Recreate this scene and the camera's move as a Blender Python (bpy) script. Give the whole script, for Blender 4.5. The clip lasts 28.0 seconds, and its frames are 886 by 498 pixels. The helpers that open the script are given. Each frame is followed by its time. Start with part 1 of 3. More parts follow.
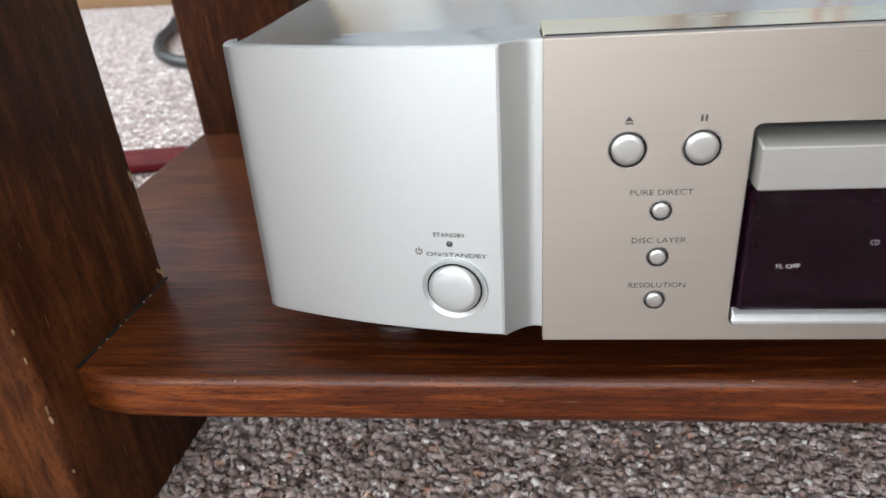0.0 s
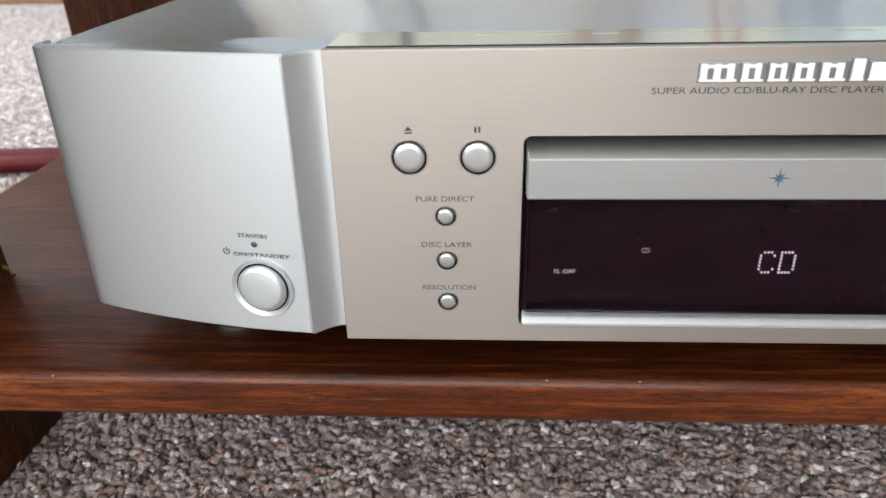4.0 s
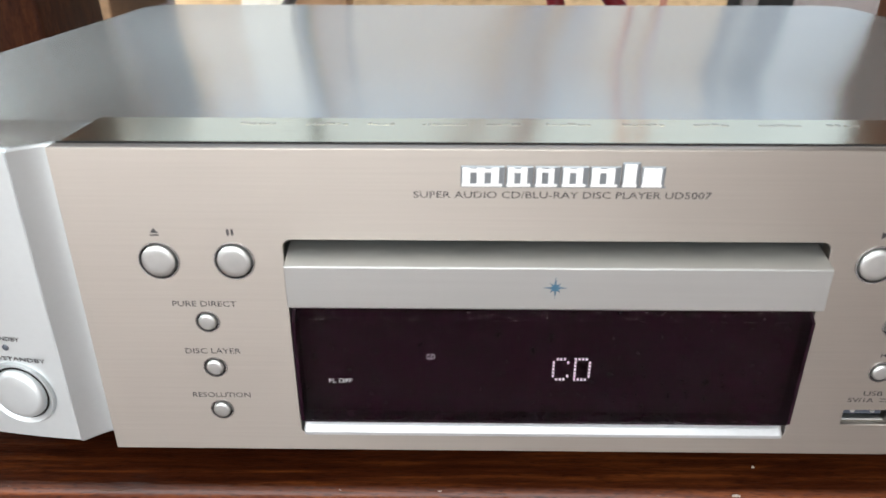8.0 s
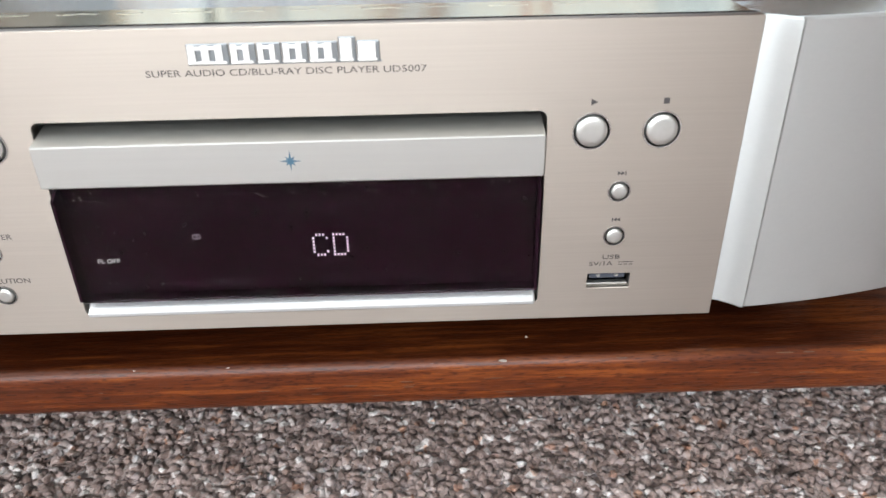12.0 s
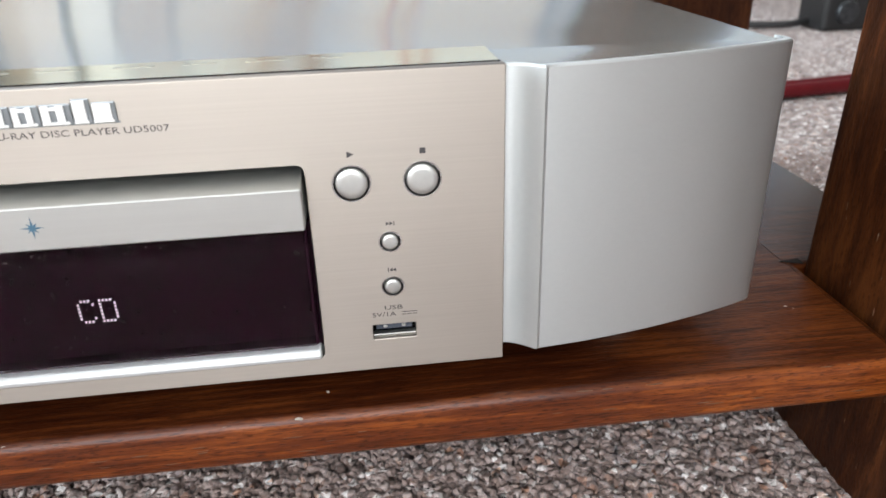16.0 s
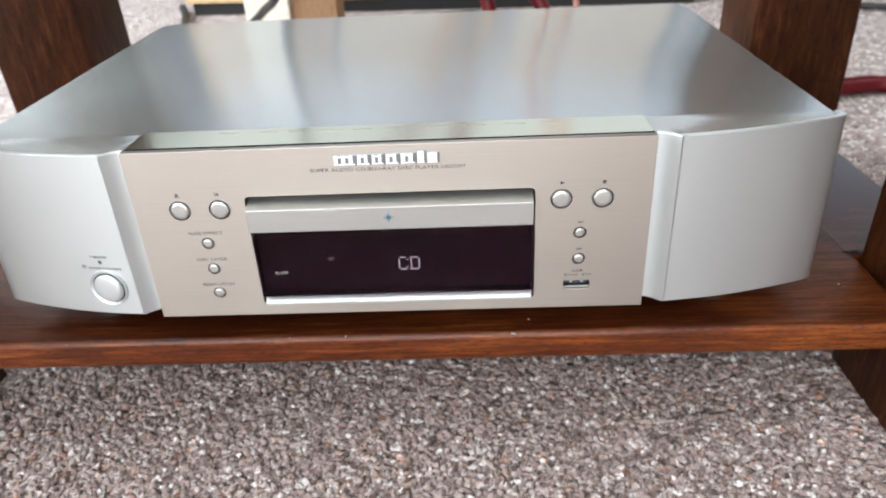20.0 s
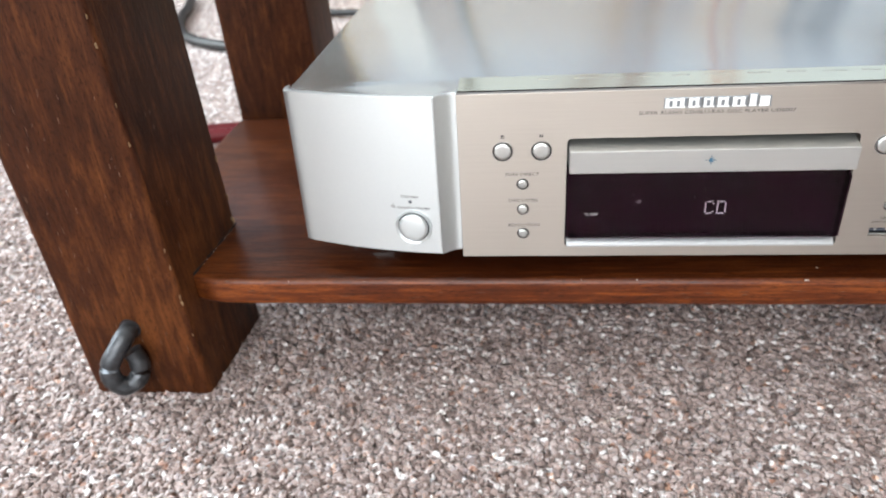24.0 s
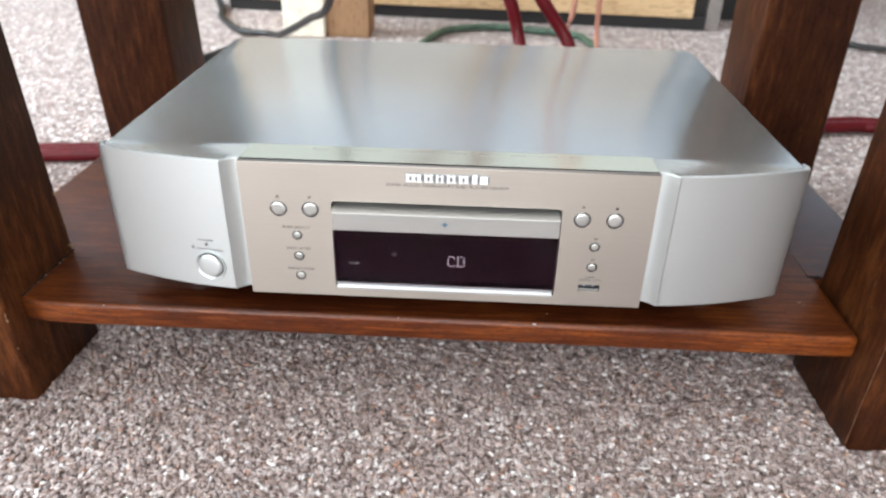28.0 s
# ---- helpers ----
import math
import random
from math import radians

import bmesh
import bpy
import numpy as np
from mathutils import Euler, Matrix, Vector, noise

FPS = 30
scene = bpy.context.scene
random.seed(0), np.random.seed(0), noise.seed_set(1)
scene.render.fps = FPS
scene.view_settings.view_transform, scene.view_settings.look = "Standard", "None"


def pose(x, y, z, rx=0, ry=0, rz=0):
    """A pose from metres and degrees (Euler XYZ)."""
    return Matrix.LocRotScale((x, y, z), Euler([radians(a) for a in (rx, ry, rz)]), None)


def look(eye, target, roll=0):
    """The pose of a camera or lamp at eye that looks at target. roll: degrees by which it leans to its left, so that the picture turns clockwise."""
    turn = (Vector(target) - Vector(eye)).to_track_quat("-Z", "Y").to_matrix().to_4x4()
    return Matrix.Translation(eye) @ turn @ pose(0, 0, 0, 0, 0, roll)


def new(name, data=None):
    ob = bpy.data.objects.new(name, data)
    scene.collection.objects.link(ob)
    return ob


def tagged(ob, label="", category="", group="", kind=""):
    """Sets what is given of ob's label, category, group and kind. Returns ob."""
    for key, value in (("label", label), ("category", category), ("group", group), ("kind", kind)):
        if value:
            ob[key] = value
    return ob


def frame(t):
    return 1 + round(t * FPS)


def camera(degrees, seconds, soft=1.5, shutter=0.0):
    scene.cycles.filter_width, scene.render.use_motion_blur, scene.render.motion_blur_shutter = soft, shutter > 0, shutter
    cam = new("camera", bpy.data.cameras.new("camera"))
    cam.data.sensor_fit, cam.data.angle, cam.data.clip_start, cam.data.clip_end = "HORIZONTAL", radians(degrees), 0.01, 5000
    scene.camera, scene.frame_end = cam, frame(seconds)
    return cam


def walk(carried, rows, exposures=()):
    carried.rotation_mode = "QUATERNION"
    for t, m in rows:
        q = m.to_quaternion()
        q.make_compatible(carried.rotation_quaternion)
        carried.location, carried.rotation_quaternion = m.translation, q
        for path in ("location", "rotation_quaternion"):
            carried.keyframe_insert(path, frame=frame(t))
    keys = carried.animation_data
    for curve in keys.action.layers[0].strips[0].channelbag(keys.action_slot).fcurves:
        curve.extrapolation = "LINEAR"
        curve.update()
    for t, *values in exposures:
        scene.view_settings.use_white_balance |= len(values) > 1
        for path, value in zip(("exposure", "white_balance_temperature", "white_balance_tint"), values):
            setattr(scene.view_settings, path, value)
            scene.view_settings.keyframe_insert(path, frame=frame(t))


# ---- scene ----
cam = camera(63.27, 28.0)
cam.data.dof.use_dof, cam.data.dof.focus_distance, cam.data.dof.aperture_fstop = True, 0.24, 19.0
PATH = [
    (0, (-0.12913, -0.18480, 0.21523), (-0.16020, 0.08134, 0.08032), -3.850),
    (0.5, (-0.12055, -0.18310, 0.21887), (-0.15404, 0.08186, 0.08222), -4.345),
    (1, (-0.10899, -0.18419, 0.21661), (-0.14454, 0.08094, 0.08081), -4.373),
    (1.5, (-0.09879, -0.18849, 0.20819), (-0.13202, 0.08204, 0.08286), -3.291),
    (2, (-0.09030, -0.19093, 0.20746), (-0.12098, 0.08124, 0.08506), -2.686),
    (2.5, (-0.08960, -0.19132, 0.20707), (-0.11822, 0.08134, 0.08525), -2.591),
    (4.5, (-0.07393, -0.19018, 0.21753), (-0.08744, 0.07756, 0.08287), -1.151),
    (5, (-0.06700, -0.19118, 0.21616), (-0.07984, 0.07694, 0.08218), -1.277),
    (5.5, (-0.05812, -0.19311, 0.21301), (-0.06991, 0.07645, 0.08188), -0.896),
    (6, (-0.04825, -0.19338, 0.21372), (-0.06129, 0.07554, 0.08139), -1.143),
    (6.5, (-0.03150, -0.18978, 0.21555), (-0.04252, 0.07702, 0.07881), -1.082),
    (7, (-0.01718, -0.18995, 0.21348), (-0.02900, 0.08299, 0.08951), -0.970),
    (7.5, (-0.02321, -0.18033, 0.21919), (-0.02433, 0.09132, 0.09189), 0.238),
    (8, (-0.02600, -0.16229, 0.23044), (-0.02948, 0.10906, 0.10254), 0.030),
    (8.5, (-0.02890, -0.16801, 0.23053), (-0.03023, 0.10541, 0.10708), 0.007),
    (9, (-0.02986, -0.18063, 0.22190), (-0.03172, 0.09283, 0.09854), -0.455),
    (9.5, (-0.03185, -0.18738, 0.21414), (-0.03565, 0.08593, 0.09048), -0.787),
    (10, (-0.02454, -0.18684, 0.21160), (-0.02990, 0.08109, 0.07675), -1.076),
    (10.5, (-0.01067, -0.18491, 0.21445), (-0.01023, 0.08032, 0.07425), -0.831),
    (11, (0.00669, -0.18426, 0.21293), (0.01062, 0.08124, 0.07330), -0.549),
    (11.5, (0.02017, -0.18573, 0.21355), (0.02432, 0.07835, 0.07126), -0.614),
    (12, (0.03544, -0.18418, 0.21588), (0.04146, 0.07912, 0.07222), -1.037),
    (12.5, (0.03911, -0.18290, 0.22220), (0.04901, 0.07907, 0.07635), -1.062),
    (13, (0.04792, -0.18329, 0.21846), (0.05784, 0.08140, 0.07761), -1.414),
    (13.5, (0.05474, -0.18188, 0.21707), (0.06915, 0.08285, 0.07668), -1.907),
    (15.5, (0.07806, -0.18610, 0.21708), (0.10572, 0.08263, 0.08663), -1.638),
    (16, (0.08388, -0.18319, 0.21724), (0.11401, 0.08553, 0.08732), -1.711),
    (16.5, (0.09420, -0.18271, 0.21898), (0.12291, 0.08512, 0.08690), -1.663),
    (17, (0.09473, -0.18022, 0.21862), (0.13130, 0.08725, 0.08777), -1.356),
    (17.5, (0.10485, -0.17749, 0.21702), (0.13684, 0.09033, 0.08569), -1.897),
    (18, (0.12205, -0.16978, 0.21383), (0.15870, 0.09957, 0.08692), -1.311),
    (18.5, (0.12706, -0.16732, 0.21304), (0.16817, 0.09892, 0.08102), -0.218),
    (19, (0.11507, -0.18488, 0.21710), (0.15350, 0.08475, 0.09133), 0.335),
    (19.5, (0.08781, -0.22801, 0.25387), (0.10302, 0.03626, 0.11269), -0.888),
    (20, (0.03868, -0.30401, 0.29514), (0.02607, -0.04232, 0.14899), -3.003),
    (20.5, (0.00640, -0.34142, 0.31372), (-0.00660, -0.08251, 0.16273), -3.124),
    (21, (-0.03079, -0.35541, 0.30089), (-0.04604, -0.09415, 0.15422), -0.985),
    (21.5, (-0.11119, -0.34811, 0.30003), (-0.13020, -0.08779, 0.15214), -0.636),
    (23.5, (-0.11487, -0.32714, 0.28764), (-0.14661, -0.06874, 0.13856), -1.680),
    (24, (-0.09296, -0.33414, 0.28816), (-0.12376, -0.07593, 0.13856), -3.726),
    (24.5, (-0.07182, -0.32750, 0.28705), (-0.09912, -0.06993, 0.13568), -3.278),
    (25, (-0.04105, -0.31846, 0.28950), (-0.06411, -0.06047, 0.13813), -2.521),
    (25.5, (-0.02348, -0.31463, 0.28471), (-0.03975, -0.05658, 0.13258), -1.668),
    (26, (-0.01265, -0.31011, 0.28070), (-0.02494, -0.05297, 0.12666), -1.241),
    (26.5, (0.00485, -0.30548, 0.27887), (-0.00226, -0.04859, 0.12409), -0.925),
    (27, (0.02584, -0.30855, 0.27103), (0.02170, -0.05003, 0.11889), -1.068),
    (27.5, (0.02228, -0.31875, 0.27962), (0.02218, -0.06261, 0.12344), -0.747),
    (28, (0.01394, -0.37948, 0.34236), (0.00350, -0.11879, 0.19427), 1.165),
]
EXPOSURES = [(0, -0.38), (2, -0.42), (6, -0.4), (7, -0.16), (8, -0.2), (9, -0.32), (10, -0.2), (11, -0.04), (13, -0.04), (16, -0.12), (18.5, -0.13), (20, -0.05), (28, -0.05)]
walk(cam, [(t, look(eye, target, roll)) for t, eye, target, roll in PATH], exposures=EXPOSURES)

# world and light
world = bpy.data.worlds.new("sky")
scene.world = world
world.use_nodes = True
wn = world.node_tree
wbg = wn.nodes["Background"]
wsky = wn.nodes.new("ShaderNodeTexSky")
wsky.sky_type, wsky.sun_disc = "NISHITA", False
wsky.sun_elevation, wsky.sun_rotation = radians(40), radians(250)
wn.links.new(wsky.outputs[0], wbg.inputs[0])
wbg.inputs[1].default_value = 0.12


def window_light(name, place, aim, w, h, watts, colour):
    d = bpy.data.lights.new(name, "AREA")
    d.shape, d.size, d.size_y, d.energy, d.color = "RECTANGLE", w, h, watts, colour
    ob = new(name, d)
    ob.matrix_world = look(place, aim)
    return ob


# daylight in the openings of the room
ROOM = (-2.3, 2.1, -2.2, 2.4, 2.4)  # west, east, south, north, height
window_light("daylight_north", (-0.1, 2.38, 1.25), (-0.1, 0, 1.0), 4.2, 1.6, 11.5, (0.97, 0.985, 1.0))
window_light("daylight_west", (-2.28, 0.45, 1.35), (0, 0.4, 0.6), 1.9, 1.3, 150, (0.84, 0.945, 1.0))
window_light("daylight_south", (-0.4, -2.18, 1.3), (-0.3, 0, 0.9), 2.6, 1.8, 93, (0.98, 0.98, 0.97))


# ---- materials ----
def material(name):
    m = bpy.data.materials.new(name)
    m.use_nodes = True
    return m, m.node_tree.nodes, m.node_tree.links, m.node_tree.nodes["Principled BSDF"]


def node(nodes, kind, **values):
    n = nodes.new(kind)
    for key, value in values.items():
        n.inputs[key.replace("_", " ")].default_value = value
    return n


def mapped(nodes, links, scale, turn=(0, 0, 0)):
    tc = nodes.new("ShaderNodeTexCoord")
    mp = node(nodes, "ShaderNodeMapping", Scale=scale, Rotation=turn)
    links.new(tc.outputs["Object"], mp.inputs[0])
    return mp


def ramp(nodes, links, source, stops):
    r = nodes.new("ShaderNodeValToRGB")
    while len(r.color_ramp.elements) < len(stops):
        r.color_ramp.elements.new(0.5)
    for e, (at, c) in zip(r.color_ramp.elements, stops):
        e.position, e.color = at, (*c, 1)
    links.new(source, r.inputs[0])
    return r


def bump(nodes, links, source, shader, strength, distance):
    b = node(nodes, "ShaderNodeBump", Strength=strength, Distance=distance)
    links.new(source, b.inputs["Height"])
    links.new(b.outputs[0], shader.inputs["Normal"])
    return b


def brushed(name, low, high, rough, scale=(14, 900, 900), metal=1.0, strength=0.12, distance=0.0002, spread=0.06, smear=None):
    """Metal with a fine grain along one axis, and faint smudges."""
    m, n, k, s = material(name)
    fine = node(n, "ShaderNodeTexNoise", Scale=1.0, Detail=4.0, Roughness=0.7)
    k.new(mapped(n, k, scale).outputs[0], fine.inputs["Vector"])
    broad = node(n, "ShaderNodeTexNoise", Scale=14.0, Detail=3.0)
    k.new(mapped(n, k, (1, 1, 1)).outputs[0], broad.inputs["Vector"])
    mix = n.new("ShaderNodeMath")
    mix.operation = "MULTIPLY_ADD"
    mix.inputs[1].default_value = 0.7
    k.new(fine.outputs[0], mix.inputs[0])
    half = n.new("ShaderNodeMath")
    half.operation = "MULTIPLY"
    half.inputs[1].default_value = 0.3
    k.new(broad.outputs[0], half.inputs[0])
    k.new(half.outputs[0], mix.inputs[2])
    c = ramp(n, k, mix.outputs[0], [(0.3, low), (0.7, high)])
    k.new(c.outputs[0], s.inputs["Base Color"])
    r = node(n, "ShaderNodeMapRange", **{"To_Min": rough - spread, "To_Max": rough + spread})
    k.new(broad.outputs[0], r.inputs[0])
    k.new(r.outputs[0], s.inputs["Roughness"])
    s.inputs["Metallic"].default_value = metal
    bump(n, k, fine.outputs[0], s, strength, distance)
    if smear:
        # the brushing spreads reflections across the grain
        t = node(n, "ShaderNodeCombineXYZ", X=smear[0], Y=smear[1], Z=smear[2])
        k.new(t.outputs[0], s.inputs["Tangent"])
        s.inputs["Anisotropic"].default_value = smear[3]
    return m


def plain(name, colour, rough=0.5, metal=0.0, wobble=0.15, scale=60.0, coat=0.0):
    """A painted or moulded surface with faint mottling."""
    m, n, k, s = material(name)
    t = node(n, "ShaderNodeTexNoise", Scale=scale, Detail=3.0)
    k.new(mapped(n, k, (1, 1, 1)).outputs[0], t.inputs["Vector"])
    c = ramp(n, k, t.outputs[0], [(0.3, tuple(v * (1 - wobble) for v in colour)), (0.7, tuple(min(1, v * (1 + wobble)) for v in colour))])
    k.new(c.outputs[0], s.inputs["Base Color"])
    s.inputs["Roughness"].default_value, s.inputs["Metallic"].default_value, s.inputs["Coat Weight"].default_value = rough, metal, coat
    return m


def glowing(name, colour, strength):
    m, n, k, s = material(name)
    s.inputs["Base Color"].default_value = (*colour, 1)
    s.inputs["Emission Color"].default_value = (*colour, 1)
    s.inputs["Emission Strength"].default_value = strength
    return m


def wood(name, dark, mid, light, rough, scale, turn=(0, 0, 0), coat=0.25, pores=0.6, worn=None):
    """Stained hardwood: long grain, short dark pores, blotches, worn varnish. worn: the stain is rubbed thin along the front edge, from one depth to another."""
    m, n, k, s = material(name)
    at = mapped(n, k, scale, turn)
    grain = node(n, "ShaderNodeTexNoise", Scale=1.0, Detail=6.0, Roughness=0.65, Distortion=0.35)
    k.new(at.outputs[0], grain.inputs["Vector"])
    pore_at = mapped(n, k, tuple(v * (11 if v == min(scale) else 4) for v in scale), turn)
    pore = node(n, "ShaderNodeTexNoise", Scale=1.0, Detail=2.0)
    k.new(pore_at.outputs[0], pore.inputs["Vector"])
    blot = node(n, "ShaderNodeTexNoise", Scale=9.0, Detail=3.0)
    k.new(mapped(n, k, (1, 1, 1)).outputs[0], blot.inputs["Vector"])
    a = n.new("ShaderNodeMath")
    a.operation = "MULTIPLY_ADD"
    a.inputs[1].default_value = 0.62
    k.new(grain.outputs[0], a.inputs[0])
    b = n.new("ShaderNodeMath")
    b.operation = "MULTIPLY"
    b.inputs[1].default_value = 0.38
    k.new(blot.outputs[0], b.inputs[0])
    k.new(b.outputs[0], a.inputs[2])
    c = ramp(n, k, a.outputs[0], [(0.34, dark), (0.5, mid), (0.66, light)])
    pr = ramp(n, k, pore.outputs[0], [(0.34, (0.42, 0.36, 0.33)), (0.46, (1, 1, 1))])
    mul = n.new("ShaderNodeMix")
    mul.data_type, mul.blend_type = "RGBA", "MULTIPLY"
    mul.inputs["Factor"].default_value = pores
    k.new(c.outputs[0], mul.inputs[6])
    k.new(pr.outputs[0], mul.inputs[7])
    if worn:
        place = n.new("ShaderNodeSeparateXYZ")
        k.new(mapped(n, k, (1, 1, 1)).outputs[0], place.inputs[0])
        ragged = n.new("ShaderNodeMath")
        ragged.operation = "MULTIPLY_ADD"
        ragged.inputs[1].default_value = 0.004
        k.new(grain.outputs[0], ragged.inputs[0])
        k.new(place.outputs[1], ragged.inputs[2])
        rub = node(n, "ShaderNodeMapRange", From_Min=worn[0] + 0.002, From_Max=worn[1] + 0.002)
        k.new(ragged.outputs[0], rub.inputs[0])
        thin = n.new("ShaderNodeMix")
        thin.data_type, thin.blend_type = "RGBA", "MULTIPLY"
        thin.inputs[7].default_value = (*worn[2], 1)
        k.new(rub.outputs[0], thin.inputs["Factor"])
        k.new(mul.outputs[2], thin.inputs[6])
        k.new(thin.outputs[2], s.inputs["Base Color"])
    else:
        k.new(mul.outputs[2], s.inputs["Base Color"])
    r = node(n, "ShaderNodeMapRange", **{"To_Min": rough - 0.1, "To_Max": rough + 0.14})
    k.new(blot.outputs[0], r.inputs[0])
    k.new(r.outputs[0], s.inputs["Roughness"])
    s.inputs["Coat Weight"].default_value, s.inputs["Coat Roughness"].default_value = coat, 0.19
    bump(n, k, pore.outputs[0], s, 0.35, 0.0006)
    return m


def fleck(name, by_island):
    """Heather wool pile: off-white, beige, brown and grey tufts."""
    m, n, k, s = material(name)
    if by_island:
        cell = node(n, "ShaderNodeTexVoronoi", Scale=315.0)
        k.new(mapped(n, k, (1, 1, 1)).outputs[0], cell.inputs["Vector"])
        strand = n.new("ShaderNodeSeparateColor")
        k.new(cell.outputs["Color"], strand.inputs[0])
        blend = n.new("ShaderNodeMix")
        blend.inputs["Factor"].default_value = 0.82
        k.new(n.new("ShaderNodeNewGeometry").outputs["Random Per Island"], blend.inputs[2])
        k.new(strand.outputs[0], blend.inputs[3])
        src = blend.outputs[0]
    else:
        v = node(n, "ShaderNodeTexVoronoi", Scale=235.0)
        k.new(mapped(n, k, (1, 1, 1)).outputs[0], v.inputs["Vector"])
        sep = n.new("ShaderNodeSeparateColor")
        k.new(v.outputs["Color"], sep.inputs[0])
        src = sep.outputs[0]
        bump(n, k, v.outputs["Distance"], s, 0.9, 0.004)
    c = ramp(n, k, src, CARPET)
    fibre = node(n, "ShaderNodeTexNoise", Scale=1500.0, Detail=3.0, Roughness=0.7)
    k.new(mapped(n, k, (1, 1, 1)).outputs[0], fibre.inputs["Vector"])
    # now and then a rust or sandy strand
    odd = node(n, "ShaderNodeTexVoronoi", Scale=300.0)
    k.new(mapped(n, k, (1.1, 0.9, 1.0), (0.3, 0.2, 0.5)).outputs[0], odd.inputs["Vector"])
    pick = n.new("ShaderNodeSeparateColor")
    k.new(odd.outputs["Color"], pick.inputs[0])
    tint = ramp(n, k, pick.outputs[0], [(0.0, (1.0, 0.70, 0.52)), (0.022, (1.05, 0.80, 0.66)), (0.05, (1.02, 0.94, 0.88)), (0.09, (1, 1, 1)), (0.93, (1, 1, 1)), (1.0, (0.93, 1.0, 1.08))])
    dyed = n.new("ShaderNodeMix")
    dyed.data_type, dyed.blend_type = "RGBA", "MULTIPLY"
    dyed.inputs["Factor"].default_value = 1.0
    k.new(c.outputs[0], dyed.inputs[6])
    k.new(tint.outputs[0], dyed.inputs[7])
    tone = node(n, "ShaderNodeMapRange", From_Min=0.3, From_Max=0.7, To_Min=0.74, To_Max=1.26)
    k.new(fibre.outputs[0], tone.inputs[0])
    twist = n.new("ShaderNodeVectorMath")
    twist.operation = "SCALE"
    k.new(dyed.outputs[2], twist.inputs[0])
    k.new(tone.outputs[0], twist.inputs["Scale"])
    k.new(twist.outputs[0], s.inputs["Base Color"])
    if by_island:
        bump(n, k, fibre.outputs[0], s, 0.6, 0.0008)
    s.inputs["Roughness"].default_value = 0.95
    s.inputs["Sheen Weight"].default_value = 0.25
    if by_island:
        s.inputs["Subsurface Weight"].default_value, s.inputs["Subsurface Scale"].default_value = 0.25, 0.002
        s.inputs["Subsurface Radius"].default_value = (1, 1, 1)
    s.inputs["Specular IOR Level"].default_value = 0.15
    return m


CARPET = [(0.0, (0.075, 0.051, 0.043)), (0.1, (0.140, 0.098, 0.087)), (0.22, (0.235, 0.174, 0.157)), (0.42, (0.325, 0.249, 0.230)), (0.62, (0.405, 0.322, 0.302)), (0.77, (0.475, 0.392, 0.372)), (0.85, (0.620, 0.560, 0.550)), (0.91, (0.770, 0.735, 0.730)), (1.0, (0.920, 0.900, 0.900))]
CHAMPAGNE = brushed("champagne_aluminium", (0.455, 0.420, 0.381), (0.497, 0.460, 0.418), 0.46, scale=(16, 1500, 1500), strength=0.045, smear=(0.1, 0.05, 1, 0.6))
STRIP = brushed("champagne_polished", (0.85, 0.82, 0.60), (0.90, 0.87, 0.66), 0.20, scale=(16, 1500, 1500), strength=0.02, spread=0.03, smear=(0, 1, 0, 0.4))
SILVER = brushed("silver_anodised", (0.650, 0.691, 0.704), (0.675, 0.716, 0.729), 0.48, scale=(500, 500, 900), metal=0.9, strength=0.02, spread=0.02, smear=(0.15, 0.1, 1, 0.5))
COVER = brushed("satin_cover", (0.585, 0.620, 0.612), (0.625, 0.660, 0.652), 0.24, metal=0.88, scale=(30, 1400, 200), strength=0.0, spread=0.008, smear=(0.1, 1, 0.1, 0.85))
TRAYMETAL = brushed("satin_drawer", (0.540, 0.556, 0.547), (0.570, 0.586, 0.577), 0.46, strength=0.03, spread=0.02)
BUTTON = brushed("button_metal", (0.585, 0.605, 0.595), (0.675, 0.695, 0.685), 0.42, scale=(200, 200, 200))
BEZEL = plain("polished_rim", (0.55, 0.56, 0.57), 0.15, 1.0)
PRINT = plain("dark_print", (0.048, 0.045, 0.048), 0.6)
FADED = plain("faded_print", (0.50, 0.49, 0.42), 0.32, 0.85)
WHITEPRINT = plain("white_print", (0.5, 0.5, 0.5), 0.5)
BADGE = plain("white_badge", (0.88, 0.9, 0.92), 0.25, 0.0)
BADGEBACK = plain("badge_edge", (0.28, 0.31, 0.33), 0.35, 0.8)
STARBLUE = plain("blue_print", (0.05, 0.13, 0.2), 0.5)
LEDGE = brushed("bright_ledge", (0.60, 0.63, 0.65), (0.66, 0.69, 0.71), 0.36, scale=(300, 300, 300), metal=0.8, strength=0.02)
GLASS = plain("smoked_display", (0.0115, 0.0026, 0.0072), 0.25, 0.0, 0.5, 420.0)
GLASS.node_tree.nodes["Principled BSDF"].inputs["Specular IOR Level"].default_value = 0.13
SMOKE = material("smoked_glass")[0]
smoke = SMOKE.node_tree.nodes["Principled BSDF"]
smoke.inputs["Base Color"].default_value = (0.80, 0.74, 0.79, 1)
smoke.inputs["Transmission Weight"].default_value, smoke.inputs["Roughness"].default_value, smoke.inputs["IOR"].default_value = 1.0, 0.025, 1.165
BLACK = plain("black_plastic", (0.012, 0.012, 0.013), 0.5)
HOLLOW = plain("dark_inside", (0.018, 0.016, 0.015), 0.9)
HOLLOW.node_tree.nodes["Principled BSDF"].inputs["Specular IOR Level"].default_value = 0.1
LEDLENS = plain("led_lens", (0.06, 0.07, 0.09), 0.2)
GLOW = glowing("display_glow", (0.80, 0.76, 0.80), 0.62)
